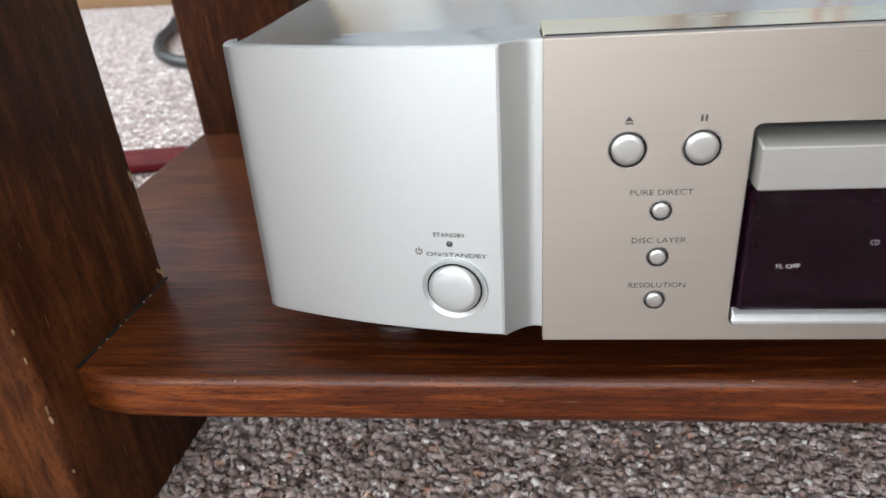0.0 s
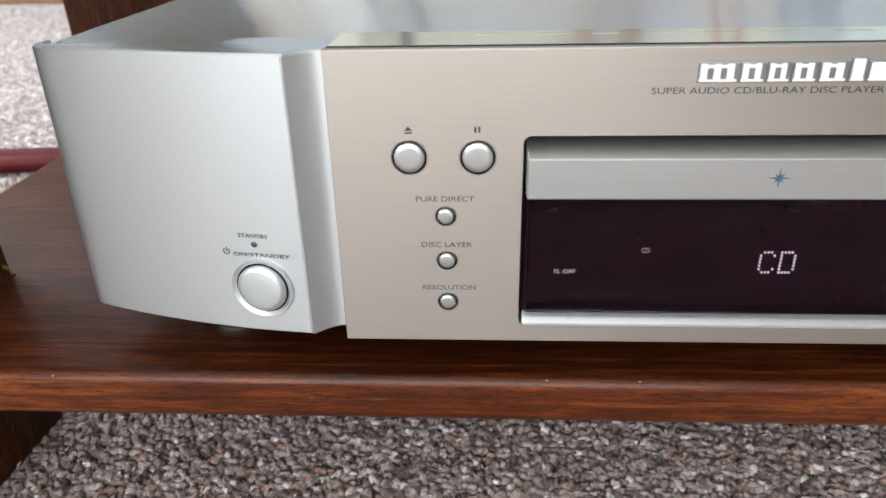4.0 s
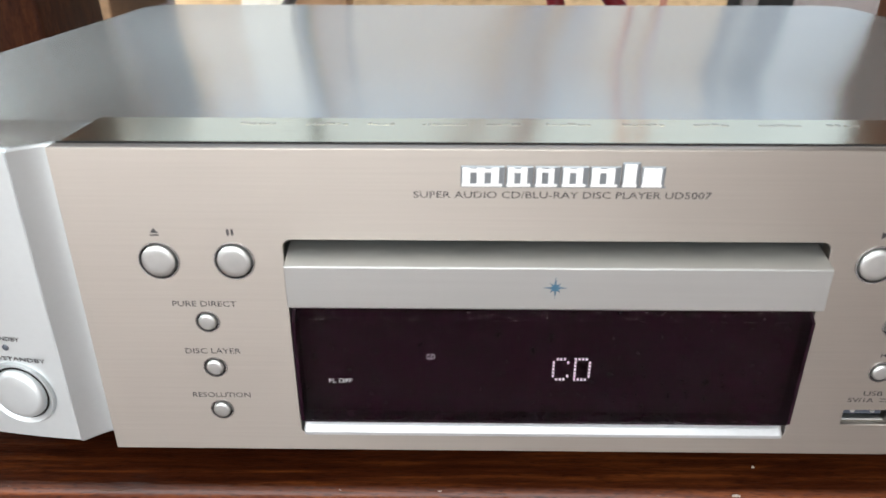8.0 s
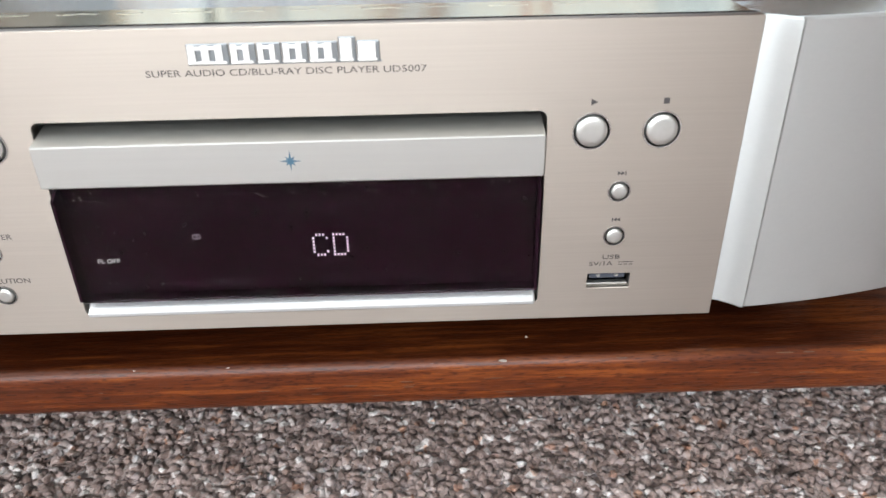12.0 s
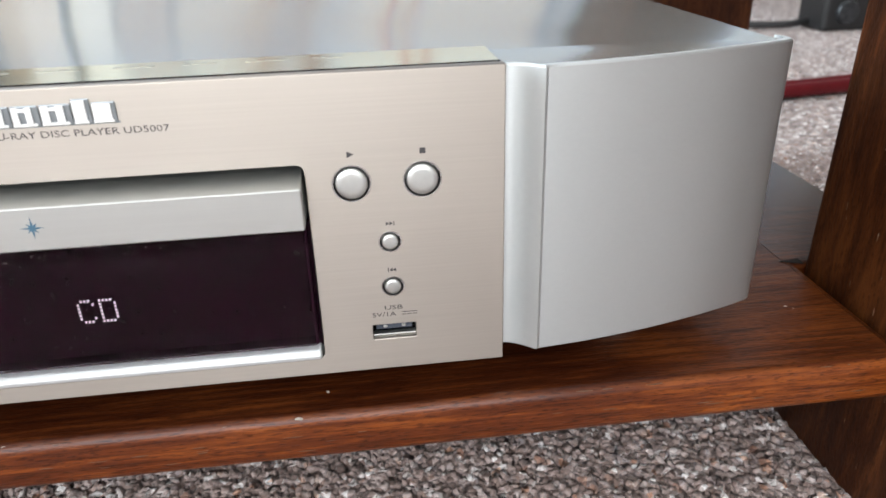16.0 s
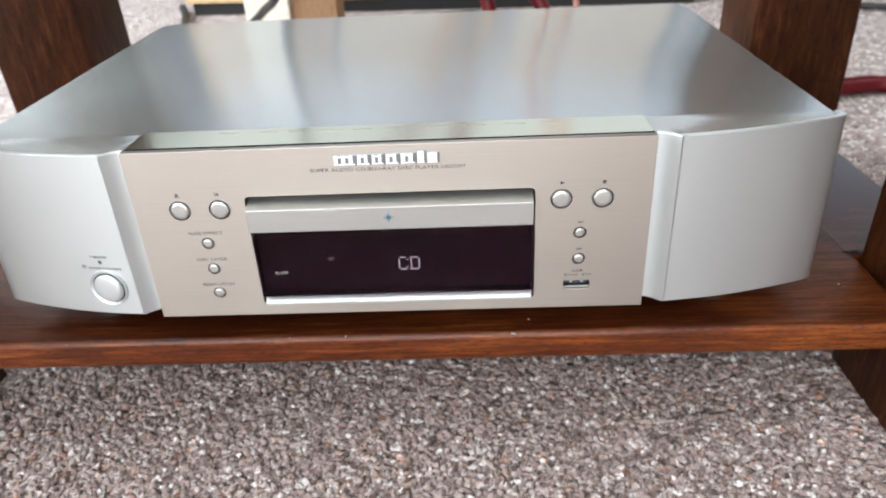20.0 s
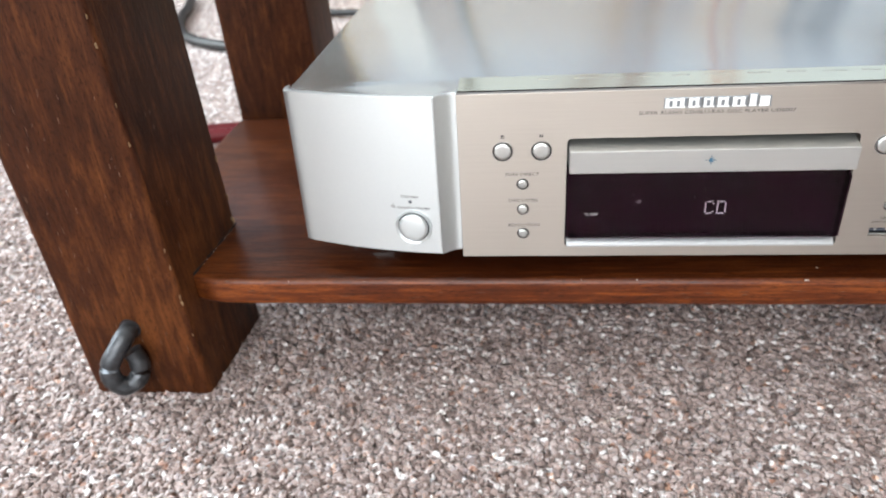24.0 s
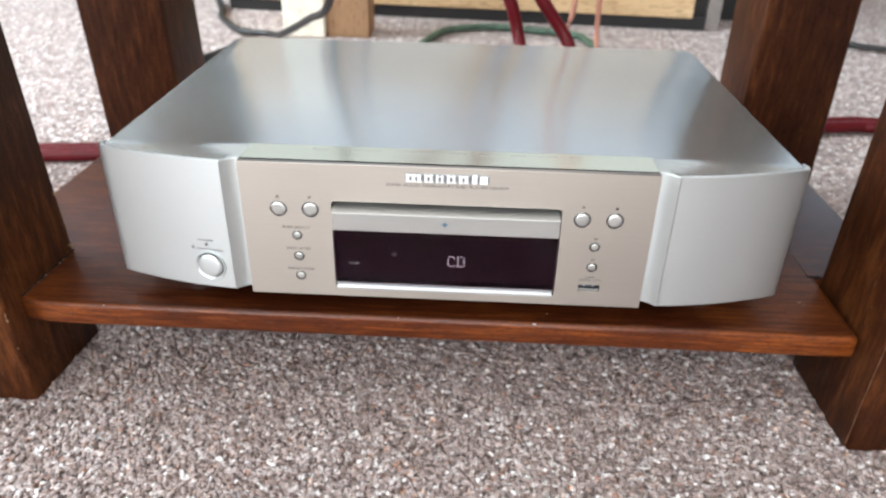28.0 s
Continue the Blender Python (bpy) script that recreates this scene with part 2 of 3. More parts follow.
GLOWDIM = glowing("display_glow_dim", (0.5, 0.48, 0.5), 0.28)
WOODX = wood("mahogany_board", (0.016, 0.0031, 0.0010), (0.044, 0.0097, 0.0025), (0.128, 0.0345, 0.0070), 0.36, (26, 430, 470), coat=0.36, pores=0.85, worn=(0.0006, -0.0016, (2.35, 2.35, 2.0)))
WOODZ = wood("mahogany_post", (0.016, 0.0043, 0.0016), (0.046, 0.0130, 0.0041), (0.122, 0.0395, 0.0110), 0.5, (210, 210, 30), coat=0.06, pores=0.6)
for stained, gloss in ((WOODX, 0.18), (WOODZ, 0.12)):
    stained.node_tree.nodes["Principled BSDF"].inputs["Specular IOR Level"].default_value = gloss
BAREWOOD = plain("bare_wood", (0.20, 0.125, 0.06), 0.7, 0.0, 0.3, 300.0)
SCRATCH = plain("scratched_varnish", (0.085, 0.036, 0.015), 0.6, 0.0, 0.4, 400.0)
PALECHIP = plain("pale_chip", (0.42, 0.37, 0.32), 0.6)
DARKWOOD = wood("dark_cabinet_wood", (0.02, 0.009, 0.006), (0.035, 0.016, 0.010), (0.06, 0.028, 0.017), 0.5, (8, 90, 90), coat=0.0)
BASEBOARD = wood("brown_base", (0.14, 0.075, 0.03), (0.20, 0.11, 0.05), (0.26, 0.15, 0.07), 0.5, (8, 90, 90), coat=0.0)
PALEWOOD = wood("pale_beech", (0.45, 0.3, 0.16), (0.58, 0.4, 0.22), (0.66, 0.48, 0.28), 0.5, (5, 60, 60), coat=0.0)
TAN = wood("tan_board", (0.24, 0.13, 0.065), (0.3, 0.17, 0.085), (0.36, 0.21, 0.11), 0.55, (50, 50, 5), coat=0.0)
CREAM = plain("cream_paint", (0.78, 0.73, 0.62), 0.5)
IRON = plain("wrought_iron", (0.078, 0.083, 0.09), 0.42, 0.9, 0.4, 160.0)
RED = plain("red_cable", (0.095, 0.0035, 0.007), 0.42)
RED.node_tree.nodes["Principled BSDF"].inputs["Specular IOR Level"].default_value = 0.25
PINK = plain("copper_cable", (0.42, 0.19, 0.135), 0.5)
GREENBLACK = plain("green_braid", (0.055, 0.10, 0.07), 0.6, 0.0, 1.0, 230.0)
GREYMETAL = plain("grey_upright", (0.3, 0.28, 0.27), 0.5, 0.3)
PILE = fleck("wool_tuft", True)
WEAVE = fleck("wool_carpet", False)
# made-up dark tone for the unseen east wall, to reduce bounced light
EASTWALL = plain("low_bounce_wall", (0.16, 0.13, 0.11), 0.8, 0.0, 0.08, 3.0)
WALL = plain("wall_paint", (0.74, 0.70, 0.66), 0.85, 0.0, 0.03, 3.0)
CEILING = plain("ceiling_paint", (0.8, 0.79, 0.77), 0.9, 0.0, 0.02, 3.0)
WOOL = plain("pale_fibre", (0.6, 0.52, 0.45), 0.9)
DUST = plain("dust", (0.6, 0.58, 0.56), 0.9)


# ---- mesh helpers ----
def part(name, bm, mat, parent, label=""):
    me = bpy.data.meshes.new(name)
    bmesh.ops.recalc_face_normals(bm, faces=bm.faces)
    bm.to_mesh(me)
    bm.free()
    me.materials.append(mat)
    ob = new(name, me)
    ob.parent = parent
    return tagged(ob, label) if label else ob


def thing(name, label, category, group="", kind="", at=(0, 0, 0)):
    ob = new(name)
    ob.location = at
    ob.empty_display_size = 0.02
    return tagged(ob, label, category, group, kind)


def smooth(ob, angle=40):
    for p in ob.data.polygons:
        p.use_smooth = True
    ob.data.set_sharp_from_angle(angle=radians(angle))
    return ob


def block(x0, x1, y0, y1, z0, z1, bevel=0.0, segments=2, bm=None):
    bm = bm or bmesh.new()
    m = Matrix.Translation(((x0 + x1) / 2, (y0 + y1) / 2, (z0 + z1) / 2)) @ Matrix.Diagonal((x1 - x0, y1 - y0, z1 - z0, 1))
    made = bmesh.ops.create_cube(bm, size=1, matrix=m)
    if bevel:
        vs = set(made["verts"])
        bmesh.ops.bevel(bm, geom=[e for e in bm.edges if e.verts[0] in vs and e.verts[1] in vs], offset=bevel, segments=segments, affect="EDGES", profile=0.5)
    return bm


def extruded(outline, direction, bm=None, bevel=0.0, segments=2):
    """A solid from a closed outline of 3D points, pushed along direction."""
    bm = bm or bmesh.new()
    d = Vector(direction)
    low = [bm.verts.new(p) for p in outline]
    high = [bm.verts.new(Vector(p) + d) for p in outline]
    n = len(outline)
    caps = [bm.faces.new(low[::-1]), bm.faces.new(high)]
    for i in range(n):
        bm.faces.new((low[i], low[(i + 1) % n], high[(i + 1) % n], high[i]))
    if bevel:
        bmesh.ops.recalc_face_normals(bm, faces=bm.faces)
        bmesh.ops.bevel(bm, geom=[e for c in caps for e in c.edges], offset=bevel, segments=segments, affect="EDGES", profile=0.5)
    return bm


def lathe(profile, m, sides=40, bm=None):
    """A turned solid: (radius, height) pairs along the local z axis, laid by the pose m."""
    bm = bm or bmesh.new()
    rings = []
    for r, h in profile:
        if r < 1e-7:
            rings.append([bm.verts.new(m @ Vector((0, 0, h)))])
        else:
            rings.append([bm.verts.new(m @ Vector((r * math.cos(a), r * math.sin(a), h))) for a in np.linspace(0, 2 * math.pi, sides, endpoint=False)])
    for a, b in zip(rings, rings[1:]):
        for i in range(sides):
            j = (i + 1) % sides
            if len(a) == 1 and len(b) > 1:
                bm.faces.new((a[0], b[i], b[j]))
            elif len(b) == 1 and len(a) > 1:
                bm.faces.new((a[i], a[j], b[0]))
            elif len(a) > 1:
                bm.faces.new((a[i], a[j], b[j], b[i]))
    return bm


def tube(points, radius, sides=12, closed=False, samples=8):
    """A round cable or bar along a smooth line through the points."""
    pts = [Vector(p) for p in points]
    n = len(pts)
    line = []
    for i in range(n if closed else n - 1):
        p0, p1 = pts[(i - 1) % n if closed else max(i - 1, 0)], pts[i]
        p2, p3 = pts[(i + 1) % n], pts[(i + 2) % n if closed else min(i + 2, n - 1)]
        for s in range(samples):
            u = s / samples
            line.append(0.5 * ((2 * p1) + (p2 - p0) * u + (2 * p0 - 5 * p1 + 4 * p2 - p3) * u * u + (3 * p1 - p0 - 3 * p2 + p3) * u ** 3))
    if not closed:
        line.append(pts[-1])
    bm, rings, up = bmesh.new(), [], Vector((0, 0, 1))
    for i, p in enumerate(line):
        a = line[(i + 1) % len(line)] if closed or i + 1 < len(line) else p
        b = line[i - 1] if closed or i else p
        t = (a - b).normalized()
        side = t.cross(up if abs(t.z) < 0.95 else Vector((1, 0, 0))).normalized()
        over = side.cross(t)
        r = radius(i / len(line)) if callable(radius) else radius
        rings.append([bm.verts.new(p + r * (math.cos(q) * side + math.sin(q) * over)) for q in np.linspace(0, 2 * math.pi, sides, endpoint=False)])
    for i in range(len(rings) if closed else len(rings) - 1):
        a, b = rings[i], rings[(i + 1) % len(rings)]
        for j in range(sides):
            bm.faces.new((a[j], a[(j + 1) % sides], b[(j + 1) % sides], b[j]))
    if not closed:
        bm.faces.new(rings[0][::-1])
        bm.faces.new(rings[-1])
    return bm


def from_curve(name, data, mat, parent, m, label=""):
    """A mesh part out of a curve or text, laid by the pose m."""
    tmp = new("tmp", data)
    bpy.context.view_layer.update()
    me = bpy.data.meshes.new_from_object(tmp.evaluated_get(bpy.context.evaluated_depsgraph_get()))
    bpy.data.objects.remove(tmp)
    me.transform(m)
    me.name = name
    me.materials.clear()
    me.materials.append(mat)
    ob = new(name, me)
    ob.parent = parent
    return tagged(ob, label) if label else ob


UPRIGHT = Matrix(((1, 0, 0, 0), (0, 0, -1, 0), (0, 1, 0, 0), (0, 0, 0, 1)))  # drawing plane to the front face: x, z


def plate(name, loops, thick, bevel, mat, parent, y, label=""):
    """A flat plate with holes, from loops of (x, z), its face at y and its body behind."""
    cu = bpy.data.curves.new(name, "CURVE")
    cu.dimensions, cu.fill_mode, cu.extrude, cu.bevel_depth, cu.bevel_resolution = "2D", "BOTH", thick / 2 - bevel, bevel, 2
    cu.offset = -bevel
    for loop in loops:
        sp = cu.splines.new("POLY")
        sp.points.add(len(loop) - 1)
        for p, (a, b) in zip(sp.points, loop):
            p.co = (a, b, 0, 1)
        sp.use_cyclic_u = True
    return from_curve(name, cu, mat, parent, Matrix.Translation((0, y + thick / 2, 0)) @ UPRIGHT, label)


def ring(cx, cz, r, n=36):
    return [(cx + r * math.cos(a), cz + r * math.sin(a)) for a in np.linspace(0, 2 * math.pi, n, endpoint=False)]


def rounded(x0, x1, z0, z1, r, n=6):
    out = []
    for cx, cz, a0 in ((x1 - r, z1 - r, 0), (x0 + r, z1 - r, 90), (x0 + r, z0 + r, 180), (x1 - r, z0 + r, 270)):
        out += [(cx + r * math.cos(radians(a0 + 90 * i / n)), cz + r * math.sin(radians(a0 + 90 * i / n))) for i in range(n + 1)]
    return out


def lettering(text, x0, x1, z0, z1, y, mat, parent, name="lettering", turn=0.0, label=""):
    """Printed words that fill the given width and height."""
    fc = bpy.data.curves.new(name, "FONT")
    fc.body, fc.extrude, fc.resolution_u = text, 0.01, 3
    ob = from_curve(name, fc, mat, parent, Matrix.Identity(4), label)
    co = np.array([v.co for v in ob.data.vertices])
    lo, hi = co.min(0), co.max(0)
    sx, sz = (x1 - x0) / (hi[0] - lo[0]), (z1 - z0) / (hi[1] - lo[1])
    flat = Matrix.Diagonal((sx, sz, 0.004, 1)) @ Matrix.Translation((-(lo[0] + hi[0]) / 2, -(lo[1] + hi[1]) / 2, 0))
    ob.data.transform(pose((x0 + x1) / 2, y, (z0 + z1) / 2, 0, 0, turn) @ UPRIGHT @ flat)
    return ob



# ---- the room ----
W, E, S, N, H = ROOM
GZ = 0.002


def slab(name, x0, x1, y0, y1, z0, z1, mat, label, category):
    ob = part(name, block(x0, x1, y0, y1, z0, z1), mat, None)
    return tagged(ob, label, category, kind="structure")


slab("floor", W, E, S, N, GZ - 0.06, GZ - 0.0018, WEAVE, "brown and off-white flecked wool carpet", "carpet")
slab("ceiling", W, E, S, N, H, H + 0.1, CEILING, "plain off-white ceiling", "ceiling")


def wall_with_window(name, axis, at, lo, hi, win, out):
    """A wall along x or y with one window opening through it: win = (low, high, sill, head)."""
    bm, t = bmesh.new(), 0.12 * out
    a, b, c, d = win

    def piece(u0, u1, z0, z1):
        v0, v1 = min(at, at + t), max(at, at + t)
        if axis == "x":
            block(u0, u1, v0, v1, z0, z1, bm=bm)
        else:
            block(v0, v1, u0, u1, z0, z1, bm=bm)

    piece(lo, a, GZ - 0.06, H)
    piece(b, hi, GZ - 0.06, H)
    piece(a, b, GZ - 0.06, c)
    piece(a, b, d, H)
    return tagged(part(name, bm, WALL, None), "plain pale painted wall with a window opening", "wall", kind="structure")


wall_with_window("wall_north", "x", N, W - 0.12, E + 0.12, (-2.2, 2.0, 0.45, 2.05), 1)
wall_with_window("wall_west", "y", W, S, N, (-0.55, 1.45, 0.65, 2.05), -1)
wall_with_window("wall_south", "x", S, W - 0.12, E + 0.12, (-1.75, 0.95, 0.36, 2.25), -1)
# unseen wall, kept dark so faces turned east get little bounce
slab("wall_east", E, E + 0.12, S, N, GZ - 0.06, H, EASTWALL, "plain unseen wall, made dark to cut bounce light", "wall")


def carpet_pile(x0, x1, y0, y1, step, seed):
    """Loose wool loops stood side by side on the carpet's backing, joined into one mesh."""
    rng = np.random.default_rng(seed)
    gx, gy = np.meshgrid(np.arange(x0, x1, step), np.arange(y0, y1, step * 0.87))
    gx[1::2] += step / 2
    n = gx.size
    c = np.stack([gx.ravel(), gy.ravel()], 1) + rng.normal(0, step * 0.2, (n, 2))
    r = step * rng.uniform(0.66, 1.08, n)
    h = rng.uniform(0.0045, 0.0063, n)
    lean = rng.normal(0, step * 0.22, (n, 2))
    spin = rng.uniform(0, 6.28, n)
    stretch = rng.uniform(0.75, 1.3, n)
    rings = []
    for k, (rad, up, off) in enumerate(((0.98, 0.58, 0.0), (1.0, 0.80, 0.5), (0.66, 0.95, 0.9))):
        a = spin[:, None] + np.arange(4) * 2 * np.pi / 4 + k * 0.4
        e = rad * r[:, None] * (1 + rng.uniform(-0.38, 0.38, (n, 4)))
        px, py = e * np.cos(a) * stretch[:, None], e * np.sin(a) / stretch[:, None]
        pz = GZ - 0.0048 + up * h[:, None] + rng.normal(0, 0.0005, (n, 4)) * (k > 0)
        rings.append(np.stack([c[:, :1] + px + off * lean[:, :1], c[:, 1:] + py + off * lean[:, 1:], pz], -1))
    tip = np.concatenate([c + lean, (GZ - 0.0048 + h)[:, None]], 1)[:, None]
    verts = np.concatenate(rings + [tip], 1).reshape(-1, 3)
    base = []
    for k in range(2):
        for i in range(4):
            j = (i + 1) % 4
            base.append((4 * k + i, 4 * k + j, 4 * k + 4 + j))
            base.append((4 * k + i, 4 * k + 4 + j, 4 * k + 4 + i))
    base += [(8 + i, 8 + (i + 1) % 4, 12) for i in range(4)]
    faces = (np.arange(n)[:, None, None] * 13 + np.array(base)).reshape(-1, 3)
    me = bpy.data.meshes.new("carpet_pile")
    me.vertices.add(len(verts))
    me.vertices.foreach_set("co", verts.ravel())
    me.loops.add(faces.size)
    me.loops.foreach_set("vertex_index", faces.ravel())
    me.polygons.add(len(faces))
    me.polygons.foreach_set("loop_start", np.arange(0, faces.size, 3))
    me.polygons.foreach_set("use_smooth", np.ones(len(faces), dtype=bool))
    me.update(calc_edges=True)
    me.materials.append(PILE)
    ob = new("carpet_pile", me)
    return tagged(ob, "dense brown, beige and off-white wool pile", "carpet", kind="stuff")


carpet_pile(-0.66, 0.62, -0.27, 0.13, 0.0029, 4)
carpet_pile(-0.66, 0.62, 0.13, 0.40, 0.0040, 5)


def stray_fibre(pts):
    return tagged(part("stray_fibre", tube(pts, 0.00022, 5), WOOL, None), "pale loose fibre lying on the carpet", "fibre")


stray_fibre([(-0.052, -0.037, 0.0042), (-0.040, -0.033, 0.0052), (-0.031, -0.028, 0.0044)])


# ---- the stand ----
stand = thing("wooden_stand", "worn dark mahogany stand with four square legs and a low shelf", "stand")
BOARD = 0.0759  # top of the shelf


def leg(x0, x1, y0, y1, lean, skew=0.0, top=0.62):
    bm = block(x0, x1, y0, y1, GZ - 0.002, top, 0.0032, 3)
    for v in bm.verts:
        if v.co.x > (x0 + x1) / 2 and v.co.y < (y0 + y1) / 2:
            v.co.x -= skew
        v.co.x += lean * (v.co.z - GZ)
    return smooth(part("leg", bm, WOODZ, stand))


leg(-0.3513, -0.2728, -0.0141, 0.0672, -0.040, 0.0047)
leg(0.2632, 0.3400, -0.0240, 0.0672, 0.02)
leg(-0.3395, -0.2615, 0.2710, 0.3520, -0.03)
leg(0.2610, 0.3400, 0.2710, 0.3520, 0.0)
shelf_outline = [(-0.2850, 0.0060), (-0.2790, 0.0030), (-0.2720, 0.0006), (-0.2620, -0.0013), (-0.2450, -0.0019), (-0.22, -0.0020), (0.2560, -0.0020), (0.2610, -0.0014), (0.2622, 0.0002), (0.2622, 0.0690), (0.3245, 0.0690), (0.3245, 0.2695), (0.2590, 0.2695), (0.2590, 0.352), (-0.2600, 0.352), (-0.2600, 0.2695), (-0.3415, 0.2695), (-0.3415, 0.0690), (-0.2850, 0.0690)]
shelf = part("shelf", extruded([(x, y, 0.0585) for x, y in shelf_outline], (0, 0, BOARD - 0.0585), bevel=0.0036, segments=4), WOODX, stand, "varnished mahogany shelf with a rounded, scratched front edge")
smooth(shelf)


def flakes(name, spots, mat, parent, label=""):
    """Small flat chips and scuffs: (x, y, z, length, width, axis) with the long side along the axis."""
    bm = bmesh.new()
    for x, y, z, long, wide, axis in spots:
        size = [wide, wide, wide]
        size["xyz".index(axis)] = long
        made = bmesh.ops.create_icosphere(bm, subdivisions=1, radius=0.5, matrix=Matrix.Translation((x, y, z)) @ Matrix.Diagonal((*size, 1)))
        for v in made["verts"]:
            v.co += Vector((random.uniform(-1, 1), random.uniform(-1, 1), random.uniform(-1, 1))) * wide * 0.22
    return tagged(part(name, bm, mat, parent, label), kind="stuff")


random.seed(12)
near_leg, far_leg = stand.children[0], stand.children[1]


def inner(z, y):
    return -0.2728 - 0.040 * (z - GZ) - 0.0047 * (1 - (y + 0.0141) / 0.0813)


# worn arrises, chips and scratches of the legs
spots = []
for i in range(22):
    z = 0.079 + 0.05 * random.random() ** 1.6
    y = 0.0660 - random.uniform(0, 0.005)
    spots.append((inner(z, y) - random.uniform(0, 0.001), y, z, random.uniform(0.002, 0.006), random.uniform(0.0006, 0.0016), "z"))
for i in range(12):
    z = random.uniform(0.01, 0.23)
    spots.append((inner(z, -0.0141) - 0.0010, -0.0131, z, random.uniform(0.001, 0.004), random.uniform(0.0004, 0.0012), "z"))
flakes("worn_edge", spots, BAREWOOD, near_leg, "pale bare wood where the edge is chipped")
spots = []
for i in range(22):
    z = random.uniform(0.006, 0.25)
    y = random.uniform(-0.010, 0.063)
    spots.append((inner(z, y), y, z, random.uniform(0.001, 0.006), random.uniform(0.00025, 0.0006), "z"))
for i in range(60):
    z = random.uniform(0.006, 0.2)
    spots.append((random.uniform(-0.348, -0.282) - 0.04 * z, -0.0141, z, random.uniform(0.001, 0.007), random.uniform(0.00025, 0.0006), "z"))
flakes("scuffs", spots, SCRATCH, near_leg)
spots = [(inner(BOARD, y) + 0.0009, y, BOARD + 0.0003, random.uniform(0.0008, 0.0022), random.uniform(0.0003, 0.0006), "y") for y in (0.016, 0.021, 0.030, 0.034, 0.047, 0.052)]
flakes("old_glue", spots, PALECHIP, near_leg, "dried pale glue along the joint")
part("joint_gap", tube([(inner(BOARD, y) + 0.0002, y, BOARD + 0.0001) for y in np.linspace(0.004, 0.067, 9)], lambda u: 0.0006 + 0.0002 * math.sin(u * 23), 6), HOLLOW, shelf, "dark dirt-filled joint")
part("joint_gap", extruded([(0.2560, 0.0705, BOARD + 0.0001), (0.2650, 0.0672, BOARD + 0.0001), (0.2650, 0.0720, BOARD + 0.0001)], (0, 0, 0.0004)), HOLLOW, shelf, "dark notch behind the leg")
for off, wide in ((0.0006, 0.0007), (0.0042, 0.0005)):
    line = [(0.2632 + 0.02 * z + off * 0.12, -0.0234 + off, z) for z in np.linspace(0.004, 0.20, 14)]
    line = [(x + random.uniform(-1, 1) * 0.0002, y + random.uniform(-1, 1) * 0.0004, z) for x, y, z in line]
    part("scratch", tube(line, lambda u: wide * (0.35 + 0.3 * math.sin(u * 41) ** 2), 6), SCRATCH, far_leg, "long pale scratch")
spots = []
for i in range(44):
    z = random.uniform(0.006, 0.25)
    spots.append((0.2632 + 0.02 * z, random.uniform(-0.02, 0.063), z, random.uniform(0.001, 0.006), random.uniform(0.00025, 0.0007), "z"))
flakes("scuffs", spots, SCRATCH, far_leg)
# scratches along the shelf's front arris, and a few pale specks
spots = []
for i in range(50):
    x = random.uniform(-0.26, 0.25)
    low = random.random()
    spots.append((x, -0.0020 if low > 0.35 else -0.0012, BOARD - 0.0035 - 0.010 * low if low > 0.35 else BOARD - 0.0012, random.uniform(0.001, 0.008), random.uniform(0.0002, 0.0005), "x"))
flakes("scratches", spots, SCRATCH, shelf)
spots = [(0.0668, 0.0099, BOARD, 0.0013, 0.0010, "x"), (0.058, -0.0014, BOARD - 0.0008, 0.0030, 0.0009, "x"), (0.2385, 0.036, BOARD - 0.0001, 0.0018, 0.0006, "x"), (0.2405, 0.034, BOARD - 0.0001, 0.0012, 0.0005, "y")]
spots += [(random.uniform(-0.25, 0.25), random.uniform(-0.0018, 0.001), BOARD - 0.0008, random.uniform(0.0006, 0.0016), random.uniform(0.0003, 0.0005), "x") for i in range(5)]
flakes("specks", spots, PALECHIP, shelf)
# iron eye low on the front of one leg
eye_pts = [(-0.3160, -0.0080, 0.0515), (-0.3168, -0.0180, 0.0500), (-0.3212, -0.0265, 0.0430), (-0.3262, -0.0300, 0.0335), (-0.3252, -0.0300, 0.0235), (-0.3195, -0.0270, 0.0190), (-0.3138, -0.0230, 0.0235), (-0.3132, -0.0205, 0.0320), (-0.3160, -0.0200, 0.0390)]
iron = smooth(part("iron_eye", tube(eye_pts, lambda u: 0.0056 + 0.0002 * math.sin(u * 47), 12, False, 4), IRON, stand, "dark hammered iron eye"), 30)
part("iron_hole", lathe([(0.0, -0.0002), (0.0062, -0.0002), (0.0064, 0.0006), (0.0, 0.0006)], pose(-0.3162, -0.0141, 0.0508, 90), 20), BLACK, iron)

# ---- the disc player ----
player = thing("disc_player", "champagne and silver disc player with a brushed metal front, switched on", "disc player", at=(0, 0.15, BOARD))
PL = Matrix.Translation((0, 0.15, BOARD)).inverted()
PANEL_X, PANEL_TOP, PANEL_LOW = 0.1221, 0.1798, 0.0899
BIG = [(-0.0999, 0.1502), (-0.0808, 0.1502), (0.0803, 0.1502), (0.0994, 0.1502)]
SMALL = [(-0.0900, 0.1324), (-0.0899, 0.1181), (-0.0898, 0.1040), (0.0896, 0.1323), (0.0896, 0.1181)]
OPEN = (-0.0681, 0.0681, 0.0956, 0.1562)
USB = (0.0829, 0.0957, 0.1005, 0.1054)
loops = [rounded(-PANEL_X, PANEL_X, PANEL_LOW, PANEL_TOP, 0.0003, 2), rounded(*OPEN, 0.0022), rounded(*USB, 0.0003, 2)]
loops += [ring(x, z, 0.0051) for x, z in BIG] + [ring(x, z, 0.0031) for x, z in SMALL]
